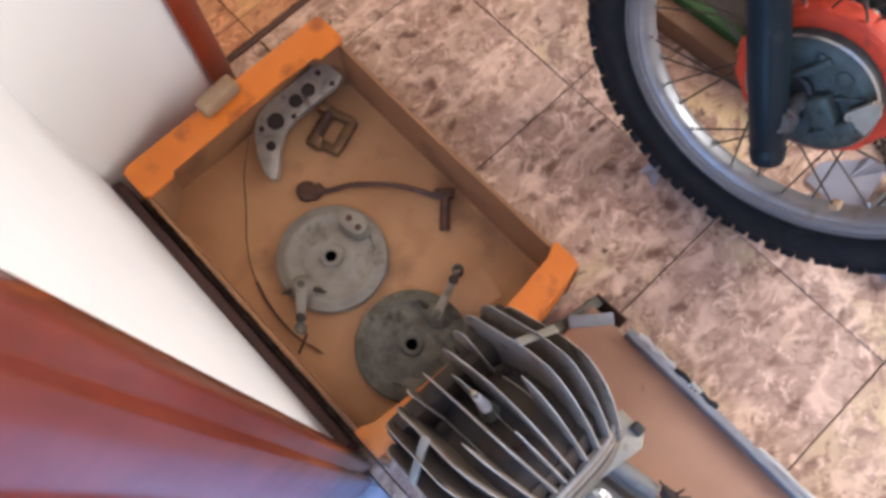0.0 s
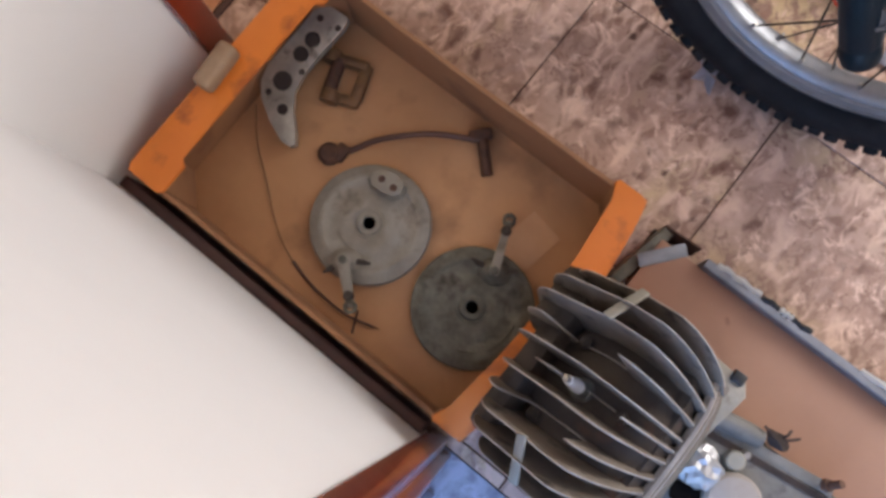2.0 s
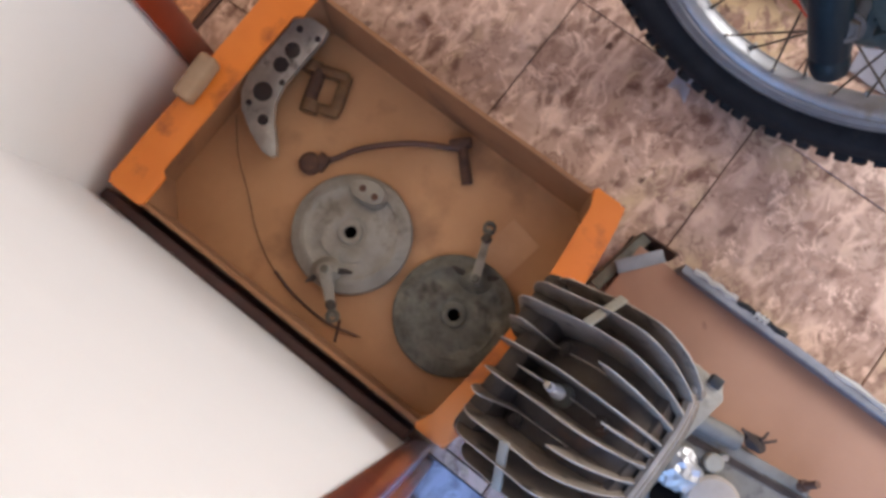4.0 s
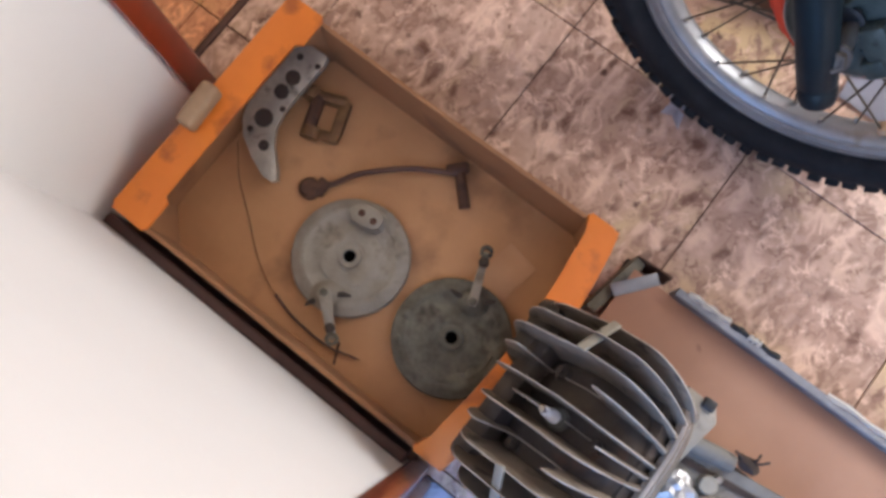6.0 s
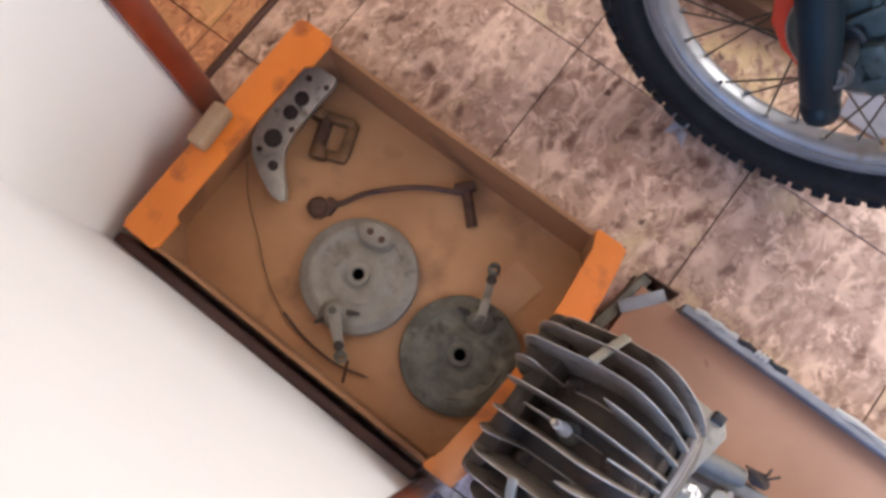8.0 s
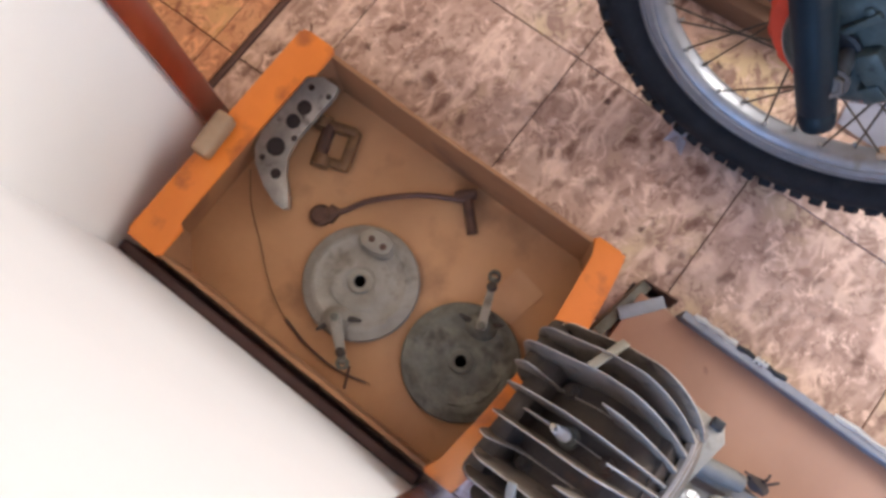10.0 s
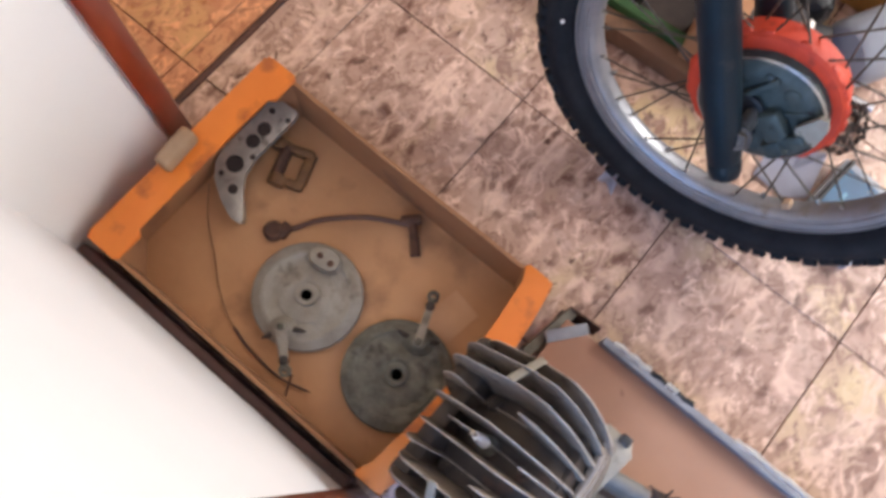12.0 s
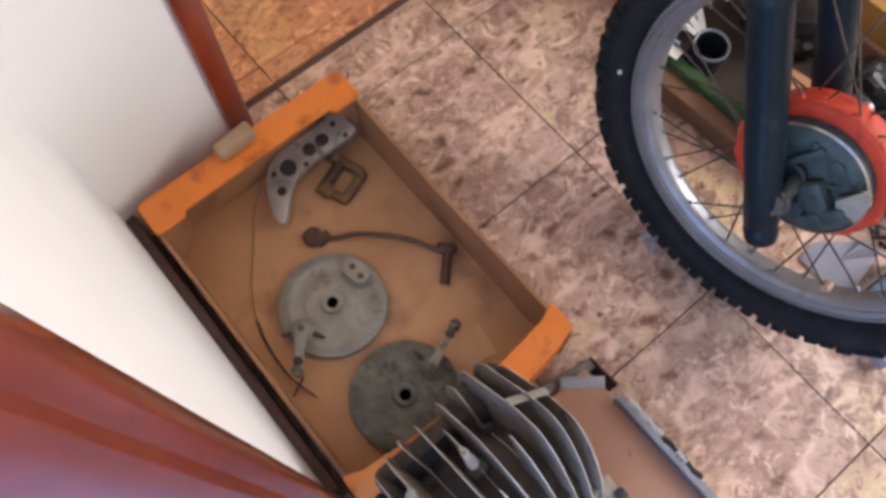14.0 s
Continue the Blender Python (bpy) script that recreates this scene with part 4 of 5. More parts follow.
    # head nuts
    for x, y in ((0.046, 0.030), (0.000, -0.052), (-0.052, 0.028)):
        bm = bmesh.new()
        add_lathe(bm, [(0, 0.070), (0.012, 0.070), (0.012, 0.082), (0.0105, 0.083), (0, 0.083)], 18, m=pose(x, y, 0.001))
        add_lathe(bm, [(0, 0.083), (0.0085, 0.083), (0.0085, 0.090), (0.0075, 0.091), (0, 0.091)], 6, m=pose(x, y, 0.001))
        add_lathe(bm, [(0, 0.091), (0.004, 0.091), (0.004, 0.096), (0, 0.096)], 12, m=pose(x, y, 0.001))
        piece("head_nut", bm, "fin_dark")
    # crankcase and what is bolted to it
    up = pose(0, 0, 0)
    bm = bmesh.new()
    add_box(bm, 0.180, 0.27, 0.095, (-0.510, -0.545, 0.0985), bevel=0.014, seg=3)
    piece("crankcase", bm, "case", "grey cast crankcase", up)
    bm = bmesh.new()
    add_prism(bm, [(-0.052, -0.022), (0.032, -0.026), (0.046, -0.014), (0.044, 0.026), (0.016, 0.034), (-0.05, 0.032)], -0.05, 0.013, m=pose(-0.430, -0.441, 0.180, 0, 0, -6), bevel=0.003)
    piece("port_flange", bm, "alu_grey", "pale cast port flange", up)
    bm = bmesh.new()
    add_box(bm, 0.014, 0.016, 0.010, (-0.388, -0.450, 0.193), bevel=0.002)
    piece("rubber_pad", bm, "black", "black rubber pad", up)
    # thick pale stub, cast rail, and a dark strip for its shaded groove
    bm = bmesh.new()
    add_lathe(bm, [(0, -0.02), (0.0125, -0.02), (0.0130, 0.050), (0.0115, 0.064), (0.0060, 0.066), (0, 0.066)], 20, m=axis_to((-0.434, -0.462, 0.150), (0.012, -0.062, -0.004)))
    piece("stub_pipe", bm, "case", "short pale grey cast stub", up)
    bm = bmesh.new()
    add_prism(bm, [(-0.452, -0.455), (-0.427, -0.626), (-0.412, -0.624), (-0.437, -0.452)], 0.096, 0.1475, bevel=0.003)
    piece("side_rail", bm, "case", "straight cast rail along the crankcase", up)
    bm = bmesh.new()
    add_prism(bm, [(-0.461, -0.458), (-0.437, -0.622), (-0.429, -0.622), (-0.453, -0.456)], 0.100, 0.1478)
    piece("groove", bm, "mat", "dark strip for the shaded groove beside the rail", up)
    bm = bmesh.new()
    add_lathe(bm, [(0, 0), (0.0055, 0), (0.0055, 0.010), (0.004, 0.012), (0, 0.012)], 12, m=pose(-0.449, -0.519, 0.146))
    piece("small_bolt", bm, "steel", "", up)
    # greasy clot with wire ends on the rail
    bm = bmesh.new()
    bmesh.ops.create_icosphere(bm, subdivisions=3, radius=0.0095)
    for v in bm.verts:
        v.co *= 1 + 0.7 * noise.noise(v.co * 110)
        v.co.y *= 1.5
    for q in ((0.018, -0.018, 0.002), (0.004, 0.024, 0.006), (0.020, -0.006, -0.002)):
        add_tube(bm, [(0, 0, 0), (q[0] * 0.6, q[1] * 0.6, 0.006), q], 0.0018, 6)
    piece("grease_clot", bm, "mat", "black greasy clot with wire ends", pose(-0.411, -0.541, 0.146))
    bm = bmesh.new()
    add_lathe(bm, [(0, 0), (0.008, 0), (0.008, 0.012), (0.005, 0.013), (0.005, 0.03), (0, 0.03)], 8, m=pose(-0.421, -0.612, 0.140, 0, 30, -30))
    piece("stud", bm, "rust", "brown rusty stud with nut", up)
    bm = bmesh.new()
    add_lathe(bm, [(0, 0), (0.030, 0), (0.035, 0.003), (0.035, 0.011), (0.031, 0.016), (0.014, 0.019), (0, 0.0195)], 36, m=pose(-0.503, -0.537, 0.146, 3, -4, 0))
    piece("filler_cap", bm, "cream", "cream round cap", up)
    bm = bmesh.new()
    add_lathe(bm, [(0, 0), (0.012, 0), (0.012, 0.012), (0.010, 0.014), (0, 0.014)], 18, m=pose(-0.462, -0.512, 0.146))
    piece("bung", bm, "gasket", "", up)
    bm = bmesh.new()
    bmesh.ops.create_icosphere(bm, subdivisions=3, radius=0.025)
    for v in bm.verts:
        v.co *= 1 + 0.35 * noise.noise(v.co * 90)
        v.co.z *= 0.7
    piece("foil_plug", bm, "foil", "crumpled aluminium foil plugging a port", pose(-0.494, -0.486, 0.155), smooth=5)
    # black disc on the crankcase in place of the port's shaded inside
    bm = bmesh.new()
    add_lathe(bm, [(0, 0), (0.018, 0), (0.018, 0.006), (0, 0.006)], 18, m=pose(-0.530, -0.490, 0.1465))
    piece("open_port", bm, "void", "black disc standing in for a shaded open port", up)
    return p


engine()


# ---- motorcycle front end ----
AX = Vector((math.cos(radians(4.6)) * math.cos(radians(11)), math.sin(radians(4.6)) * math.cos(radians(11)), -math.sin(radians(11))))   # axle, away from the wall
UPW = (Vector((0, 0, 1)) - AX * AX.z).normalized()
FWD = UPW.cross(AX).normalized()
WHEEL = Matrix.Translation(Vector((0.053, -0.290, 0.339)) + AX * 0.020) @ Matrix((AX, FWD, UPW)).transposed().to_4x4()
RT = 0.338


def motorcycle():
    p = thing("motorcycle", Matrix.Translation((0.12, -0.29, 0)), "off-road motorcycle front wheel and fork, leaning on its stand", "motorcycle")
    base = p.matrix_world.inverted()
    spin = pose(0, 0, 0, 0, 90, 0)                 # lathe axis onto the axle

    def piece(name, bm, mat, label="", m=WHEEL, parent=None, smooth=35):
        ob = part(name, bm, mat, p, label, base @ m, smooth)
        return ob

    # tyre carcass
    bm = bmesh.new()
    prof = []
    for k in range(22):
        a = 2 * math.pi * k / 22
        prof.append((0.2915 + 0.0335 * math.cos(a) + 0.004 * math.cos(2 * a), 0.045 * math.sin(a)))
    add_lathe(bm, prof, 120, m=spin, closed=True)
    tyre = piece("tyre", bm, "rubber", "black knobbly off-road tyre")
    # knobs, in rows across the tread, and moulding ribs on the wall
    bm = bmesh.new()
    rows = 78
    for k in range(rows):
        for lane, x, tilt, r in ((0, -0.038, 46, 0.3115), (1, -0.014, 12, 0.3260), (2, 0.014, -12, 0.3260), (3, 0.038, -46, 0.3115)):
            ang = 360 / rows * (k + (0.5 if lane in (1, 2) else 0.0))
            wear = random.uniform(-0.003, 0.002)
            add_box(bm, 0.017, 0.0175 if lane in (0, 3) else 0.0165, 0.013, m=pose(0, 0, 0, ang + random.uniform(-0.5, 0.5)) @ pose(x, 0, r - 0.002 + wear, 0, -tilt, random.uniform(-6, 6)), bevel=0.0018, seg=1)
    piece("tread", bm, "rubber", "worn square tread knobs")
    bm = bmesh.new()
    bmesh.ops.create_icosphere(bm, subdivisions=2, radius=0.0034)
    piece("chalk_spot", bm, "paper", "small white speck stuck on the tyre", WHEEL @ pose(-0.0425, 0.267, -0.061))
    # rim: flanges, shoulders and well
    bm = bmesh.new()
    rp = [(0.262, -0.026), (0.264, -0.023), (0.262, -0.020), (0.252, -0.018), (0.246, -0.012), (0.240, -0.010), (0.240, 0.010), (0.246, 0.012), (0.252, 0.018), (0.262, 0.020), (0.264, 0.023), (0.262, 0.026),
          (0.258, 0.0265), (0.2565, 0.0235), (0.2545, 0.0235), (0.253, 0.0258), (0.247, 0.0240), (0.2455, 0.0212), (0.2435, 0.0208), (0.2415, 0.0195), (0.235, 0.0120), (0.2335, 0.0060),
          (0.2335, -0.0060), (0.235, -0.0120), (0.2415, -0.0195), (0.2435, -0.0208), (0.2455, -0.0212), (0.247, -0.0240), (0.253, -0.0258), (0.2545, -0.0235), (0.2565, -0.0235), (0.258, -0.0265)]
    add_lathe(bm, rp, 120, m=spin, closed=True)
    piece("rim", bm, "rim", "dull silver alloy rim")
    # hub: red-orange drum, grey backing plate with cast ribs, hollows, arm and lever
    hub_m = WHEEL @ pose(0, -0.0138, 0.0040)
    bm = bmesh.new()
    add_lathe(bm, [(0.0, -0.033), (0.076, -0.033), (0.080, -0.0365), (0.098, -0.0365), (0.102, -0.032), (0.102, -0.024), (0.097, -0.019), (0.096, 0.000), (0.096, 0.006), (0.088, 0.012), (0.050, 0.026), (0.0, 0.026)], 64, m=spin)
    for k in range(18):
        add_box(bm, 0.010, 0.016, 0.010, m=pose(-0.028, 0, 0, 20 * k + 7 * math.sin(k)) @ pose(0, 0, 0.0995), bevel=0.003)
    piece("hub", bm, "redhub", "red-orange painted brake drum hub with cast bosses", hub_m)
    plate_m = hub_m @ pose(-0.013, -0.004, 0) @ Matrix.Diagonal((1, 0.98, 0.98, 1))
    bm = bmesh.new()
    add_lathe(bm, [(0, -0.046), (0.030, -0.046), (0.040, -0.044), (0.058, -0.048), (0.070, -0.047), (0.078, -0.043), (0.083, -0.038), (0.084, -0.030), (0.084, -0.008), (0, -0.008)], 64, m=spin)
    piece("backing_plate", bm, "greyplate", "grey-green cast brake backing plate", plate_m)
    # bright ring that stands in for the highlight along the plate's edge
    bm = bmesh.new()
    add_lathe(bm, [(0.0812, -0.0405), (0.0838, -0.0385), (0.0846, -0.0395), (0.0822, -0.0418)], 64, m=spin, closed=True)
    piece("plate_edge", bm, "steel", "bright steel ring for the highlight on the plate edge", plate_m)
    bm = bmesh.new()
    add_box(bm, 0.022, 0.034, 0.060, m=pose(-0.052, -0.030, 0.000, -52, 0, 0), bevel=0.007)
    add_box(bm, 0.026, 0.026, 0.030, m=pose(-0.054, -0.044, -0.024, 30, 0, 0), bevel=0.006)
    add_box(bm, 0.012, 0.010, 0.070, m=pose(-0.048, 0.020, 0.036, 24, 0, 0), bevel=0.003)
    piece("torque_arm", bm, "greyplate", "", plate_m)
    # black ring and bar in place of the plate's shaded cavity
    bm = bmesh.new()
    add_lathe(bm, [(0, -0.0475), (0.018, -0.0475), (0.021, -0.050), (0.021, -0.054), (0.016, -0.055), (0.014, -0.050), (0, -0.050)], 20, m=pose(0, 0.016, 0.006) @ spin)
    add_box(bm, 0.010, 0.034, 0.018, m=pose(-0.052, 0.004, -0.022, 35, 0, 0), bevel=0.004)
    piece("cam_housing", bm, "black", "black ring and bar standing in for the plate's shaded cavity", plate_m)
    bm = bmesh.new()
    add_prism(bm, [(-0.016, -0.022), (0.014, -0.020), (0.018, -0.012), (0.004, 0.022), (-0.006, 0.024), (-0.014, 0.010)], -0.004, 0.004, m=pose(-0.056, -0.064, 0.038, 0, 0, 0) @ pose(0, 0, 0, 90, 0, 90), bevel=0.002)
    piece("cam_lever", bm, "gasket", "worn bare alloy cam lever", plate_m)
    bm = bmesh.new()
    add_box(bm, 0.014, 0.018, 0.030, m=pose(-0.058, -0.056, 0.006, 40, 0, 0), bevel=0.005)
    piece("lever_boss", bm, "greyplate", "", plate_m)
    # cast ribs, bosses and small bolts of the plate
    for a, q, w in ((20, 0.060, 0.010), (75, 0.064, 0.007), (110, 0.058, 0.012), (160, 0.062, 0.008), (205, 0.060, 0.010), (330, 0.063, 0.008)):
        bm = bmesh.new()
        add_lathe(bm, [(0, -0.051), (w * 0.5, -0.051), (w * 0.9, -0.0495), (w, -0.044), (0, -0.044)], 14, m=pose(0, q * math.cos(radians(a)), q * math.sin(radians(a))) @ spin)
        piece("boss", bm, "greyplate", "", plate_m)
    for a in (48, 92, 138, 185):
        bm = bmesh.new()
        add_box(bm, 0.008, 0.006, 0.036, m=pose(-0.046, 0, 0, a) @ pose(0, 0, 0.050), bevel=0.002)
        piece("rib", bm, "greyplate", "", plate_m)
    for k in range(36):
        bm = bmesh.new()
        s = -1 if k % 2 else 1
        a0 = radians(10 * k)
        a1 = a0 + radians(26 if (k // 2) % 2 else -26)
        add_tube(bm, [(s * 0.014 - 0.014, 0.094 * math.cos(a1) - 0.0138, 0.094 * math.sin(a1) + 0.0040), (s * 0.006, 0.236 * math.cos(a0), 0.236 * math.sin(a0))], 0.0015, 6)
        piece("spoke", bm, "spoke")
        bm = bmesh.new()
        d = Vector((s * 0.0037, 0.0, 0.0))
        add_tube(bm, [Vector((s * 0.0085, 0.225 * math.cos(a0), 0.225 * math.sin(a0))), Vector((s * 0.006, 0.237 * math.cos(a0), 0.237 * math.sin(a0)))], 0.0026, 8)
        piece("spoke_nipple", bm, "steel")
    bm = bmesh.new()
    add_box(bm, 0.016, 0.013, 0.012, m=pose(-0.004, 0, 0, 140) @ pose(0, 0, 0.226), bevel=0.002)
    piece("rim_weight", bm, "beige", "small beige clip on the rim")
    # fork legs: slider, dust seal, stanchion
    foot = Vector((-0.046, -0.325, 0.302))
    top = Vector((0.026, -0.126, 0.603))
    d = (top - foot).normalized()
    L = (top - foot).length
    across = AX * 0.165
    for s, off in ((0, Vector((0, 0, 0))), (1, across)):
        bm = bmesh.new()
        add_lathe(bm, [(0, -0.010), (0.014, -0.010), (0.0195, -0.007), (0.0215, 0.000), (0.0220, 0.012), (0.0205, 0.016), (0.0205, 0.019), (0.0222, 0.023), (0.0228, 0.085), (0.0242, 0.12), (0.0252, L - 0.060), (0.0262, L - 0.058), (0.0262, L - 0.052), (0.0256, L - 0.050), (0.0256, L - 0.046), (0.0266, L - 0.043), (0.0268, L - 0.02),
                       (0.0272, L - 0.004), (0.0284, L), (0.0284, L + 0.005), (0.0262, L + 0.005), (0.0255, L - 0.004), (0.0, L - 0.004)], 36, m=axis_to(foot + off, d))
        piece("fork_slider", bm, "forkpaint", "dark blue-black painted fork slider", pose(0, 0, 0))
        bm = bmesh.new()
        add_lathe(bm, [(0.0268, L + 0.004), (0.0290, L + 0.004), (0.0294, L + 0.006), (0.0288, L + 0.0085), (0.0272, L + 0.0085), (0.0264, L + 0.006)], 36, m=axis_to(foot + off, d), closed=True)
        piece("dust_seal", bm, "steel", "pale metal ring of the dust seal", pose(0, 0, 0))
        bm = bmesh.new()
        add_lathe(bm, [(0, L - 0.02), (0.0175, L - 0.02), (0.0175, L + 0.42), (0, L + 0.42)], 32, m=axis_to(foot + off, d))
        piece("stanchion", bm, "chrome", "bright chromed fork tube", pose(0, 0, 0))
    # unseen yokes, frame, tank, engine, seat and rear tyre, added to shade the floor
    head = Vector((0.19, 0.10, 0.90))
    for q in (L + 0.30, L + 0.40):
        bm = bmesh.new()
        add_box(bm, 0.25, 0.07, 0.03, m=axis_to(foot + across * 0.5 + d * q, d), bevel=0.01)
        piece("unseen_fork_yoke", bm, "black", "unseen black fork yoke, added with the bike body", pose(0, 0, 0))
    for pts in ([head, (0.36, 0.08, 0.62), (0.50, 0.06, 0.30), (0.62, 0.05, 0.27), (0.95, 0.05, 0.30)], [head, (0.50, 0.08, 0.84), (0.90, 0.06, 0.78), (1.25, 0.05, 0.80)]):
        bm = bmesh.new()
        add_tube(bm, spline(pts, 6), 0.019, 12)
        piece("unseen_frame_tube", bm, "forkpaint", "unseen dark frame tube, added with the bike body", pose(0, 0, 0))
    bm = bmesh.new()
    add_box(bm, 0.36, 0.24, 0.28, (0.72, 0.05, 0.41), bevel=0.05, seg=3)
    piece("unseen_engine_block", bm, "alu_dark", "unseen dark engine block, added to shade the floor", pose(0, 0, 0))
    bm = bmesh.new()
    add_box(bm, 0.48, 0.26, 0.22, m=pose(0.56, 0.07, 0.90, 0, 6, -3), bevel=0.08, seg=4)
    piece("unseen_fuel_tank", bm, "redhub", "unseen red-orange fuel tank, added to shade the floor", pose(0, 0, 0))
    bm = bmesh.new()
    add_box(bm, 0.56, 0.22, 0.09, m=pose(1.06, 0.05, 0.86), bevel=0.035, seg=3)
    piece("seat", bm, "black", "unseen black padded seat, added to shade the floor", pose(0, 0, 0))
    bm = bmesh.new()
    add_lathe(bm, [(0.25 + 0.06 * math.cos(2 * math.pi * k / 14), 0.055 * math.sin(2 * math.pi * k / 14)) for k in range(14)], 64, m=pose(1.32, 0.05, 0.31, 90, 0, 0), closed=True)
    piece("unseen_rear_tyre", bm, "rubber", "unseen black rear tyre, added with the bike body", pose(0, 0, 0))
    bolt = hub_m @ Vector((-0.118, 0, 0))
    bm = bmesh.new()
    nut_m = axis_to(bolt, -AX + UPW * 0.4) @ pose(0, 0, -0.014)
    add_lathe(bm, [(0, 0), (0.017, 0), (0.017, 0.004), (0.0145, 0.005), (0, 0.005)], 20, m=nut_m)
    add_lathe(bm, [(0, 0.005), (0.0135, 0.005), (0.0135, 0.013), (0.0120, 0.0145), (0.0085, 0.0145), (0.0075, 0.0125), (0, 0.0125)], 6, m=nut_m)
    piece("axle_nut", bm, "nutbrown", "dull brownish-grey axle nut", pose(0, 0, 0))
    bm = bmesh.new()
    add_lathe(bm, [(0, -0.1), (0.010, -0.1), (0.010, 0.125), (0, 0.125)], 18, m=hub_m @ spin)
    piece("axle", bm, "steel", "", pose(0, 0, 0))
    return p


motorcycle()


# ---- things behind and under the wheel ----
def cardboard_box():
    p = thing("cardboard_box", pose(0.303, 0.229, 0, 0, 0, 7), "orange-brown cardboard box with a slotted handhold", "box")
    w, dpt, h = 0.026, 0.077, 0.20
    hole = [(-0.008, -0.038), (0.008, -0.038), (0.008, 0.038), (-0.008, 0.038)]
    bm = bmesh.new()
    add_ring_prism(bm, [(-h / 2, -dpt), (h / 2, -dpt), (h / 2, dpt), (-h / 2, dpt)], [(x + 0.018, y - 0.027) for x, y in hole], -0.003, 0.003, m=pose(-w, 0, h / 2, 0, -90, 0))
    part("side_panel", bm, "ochre", p, "panel with a slot handhold")
    bm = bmesh.new()
    add_box(bm, 0.006, 2 * dpt, h, (w, 0, h / 2))
    part("side_panel", bm, "ochre", p)
    for s in (-1, 1):
        bm = bmesh.new()
        add_box(bm, 2 * w - 0.008, 0.006, h - 0.004, (0, s * (dpt - 0.003), h / 2))
        part("end_panel", bm, "ochre", p)
    bm = bmesh.new()
    add_box(bm, 2 * w - 0.01, 2 * dpt - 0.01, 0.005, (0, 0, 0.004))
    part("bottom_panel", bm, "kraft", p)

    for s in (-1, 1):
        bm = bmesh.new()
        add_box(bm, w - 0.002, 2 * dpt - 0.002, 0.004, m=pose(s * w / 2, 0, h + 0.002, 0, s * 1.0, 0), bevel=0.001)
        part("top_flap", bm, "ochre", p)


cardboard_box()


def strip_box():
    p = thing("shallow_tray", pose(0, 0, 0), "low brown wooden tray edged in green", "tray")
    m = pose(0.38, -0.11, 0, 0, 0, 4)
    bm = bmesh.new()
    add_box(bm, 0.30, 0.42, 0.018, (0, 0, 0.009), bevel=0.002)
    part("bottom_panel", bm, "mat", p, "dark brown tray bottom", m)
    bm = bmesh.new()
    add_box(bm, 0.034, 0.42, 0.045, (-0.168, 0, 0.0225), bevel=0.002)
    part("plank", bm, "plank", p, "brown wooden plank", m)
    bm = bmesh.new()
    add_box(bm, 0.022, 0.42, 0.06, (-0.139, 0, 0.03), bevel=0.002)
    part("rail", bm, "green", p, "green painted edge rail", m)
    bm = bmesh.new()
    add_box(bm, 0.014, 0.42, 0.06, (0.143, 0, 0.03), bevel=0.002)
    part("rail", bm, "board", p, m=m)
    bm = bmesh.new()
    add_box(bm, 0.03, 0.055, 0.002, m=pose(0.235, 0.03, 0.066, 0, 18, 10))
    tagged(part("paper_slip", bm, "paper", label="small white paper slip on the tray edge"), category="paper")

    for k, a in enumerate((-24, 2, 27)):
        bm = bmesh.new()
        add_box(bm, 0.013, 0.046, 0.0015, m=pose(0.322 + 0.016 * (k - 1), 0.040, 0.052, 24, 0, -a), bevel=0.0004, seg=1)
        add_box(bm, 0.010, 0.004, 0.040, m=pose(0.322 + 0.016 * (k - 1), 0.055, 0.036, 0, 0, -a), bevel=0.0004, seg=1)
        tagged(part("paper_slip", bm, "paper", label="white folded paper slip standing in the tray"), category="paper")


strip_box()


def black_tube():
    p = thing("rubber_pot", pose(0.289, -0.019, 0.018, 3, -3, 0), "black open cylindrical pot with a pale rim", "pot")
    bm = bmesh.new()
    add_lathe(bm, [(0, 0), (0.030, 0), (0.032, 0.01), (0.032, 0.064), (0.028, 0.064), (0.026, 0.01), (0, 0.01)], 32)
    part("body", bm, "black", p)
    bm = bmesh.new()
    add_lathe(bm, [(0.0285, 0.063), (0.0325, 0.062), (0.0335, 0.066), (0.0312, 0.069), (0.0285, 0.067)], 32, closed=True)
    part("lip", bm, "zinc", p, "pale worn metal rim")


black_tube()


def crumpled_bag(name, centre, size, mat, label, seed):
    bm = bmesh.new()
    bmesh.ops.create_icosphere(bm, subdivisions=4, radius=1.0)
    for v in bm.verts:
        q = v.co.copy()
        k = 1 + 0.28 * noise.noise(q * 1.7 + Vector((seed, 0, 0))) + 0.14 * abs(noise.noise(q * 5 + Vector((0, seed, 0))))
        v.co = Vector((q.x * size[0] * k, q.y * size[1] * k, max(-0.75, q.z) * size[2] * k + size[2] * 0.75))
    return tagged(part(name, bm, mat, label=label, m=pose(*centre), smooth=14), category="bag")



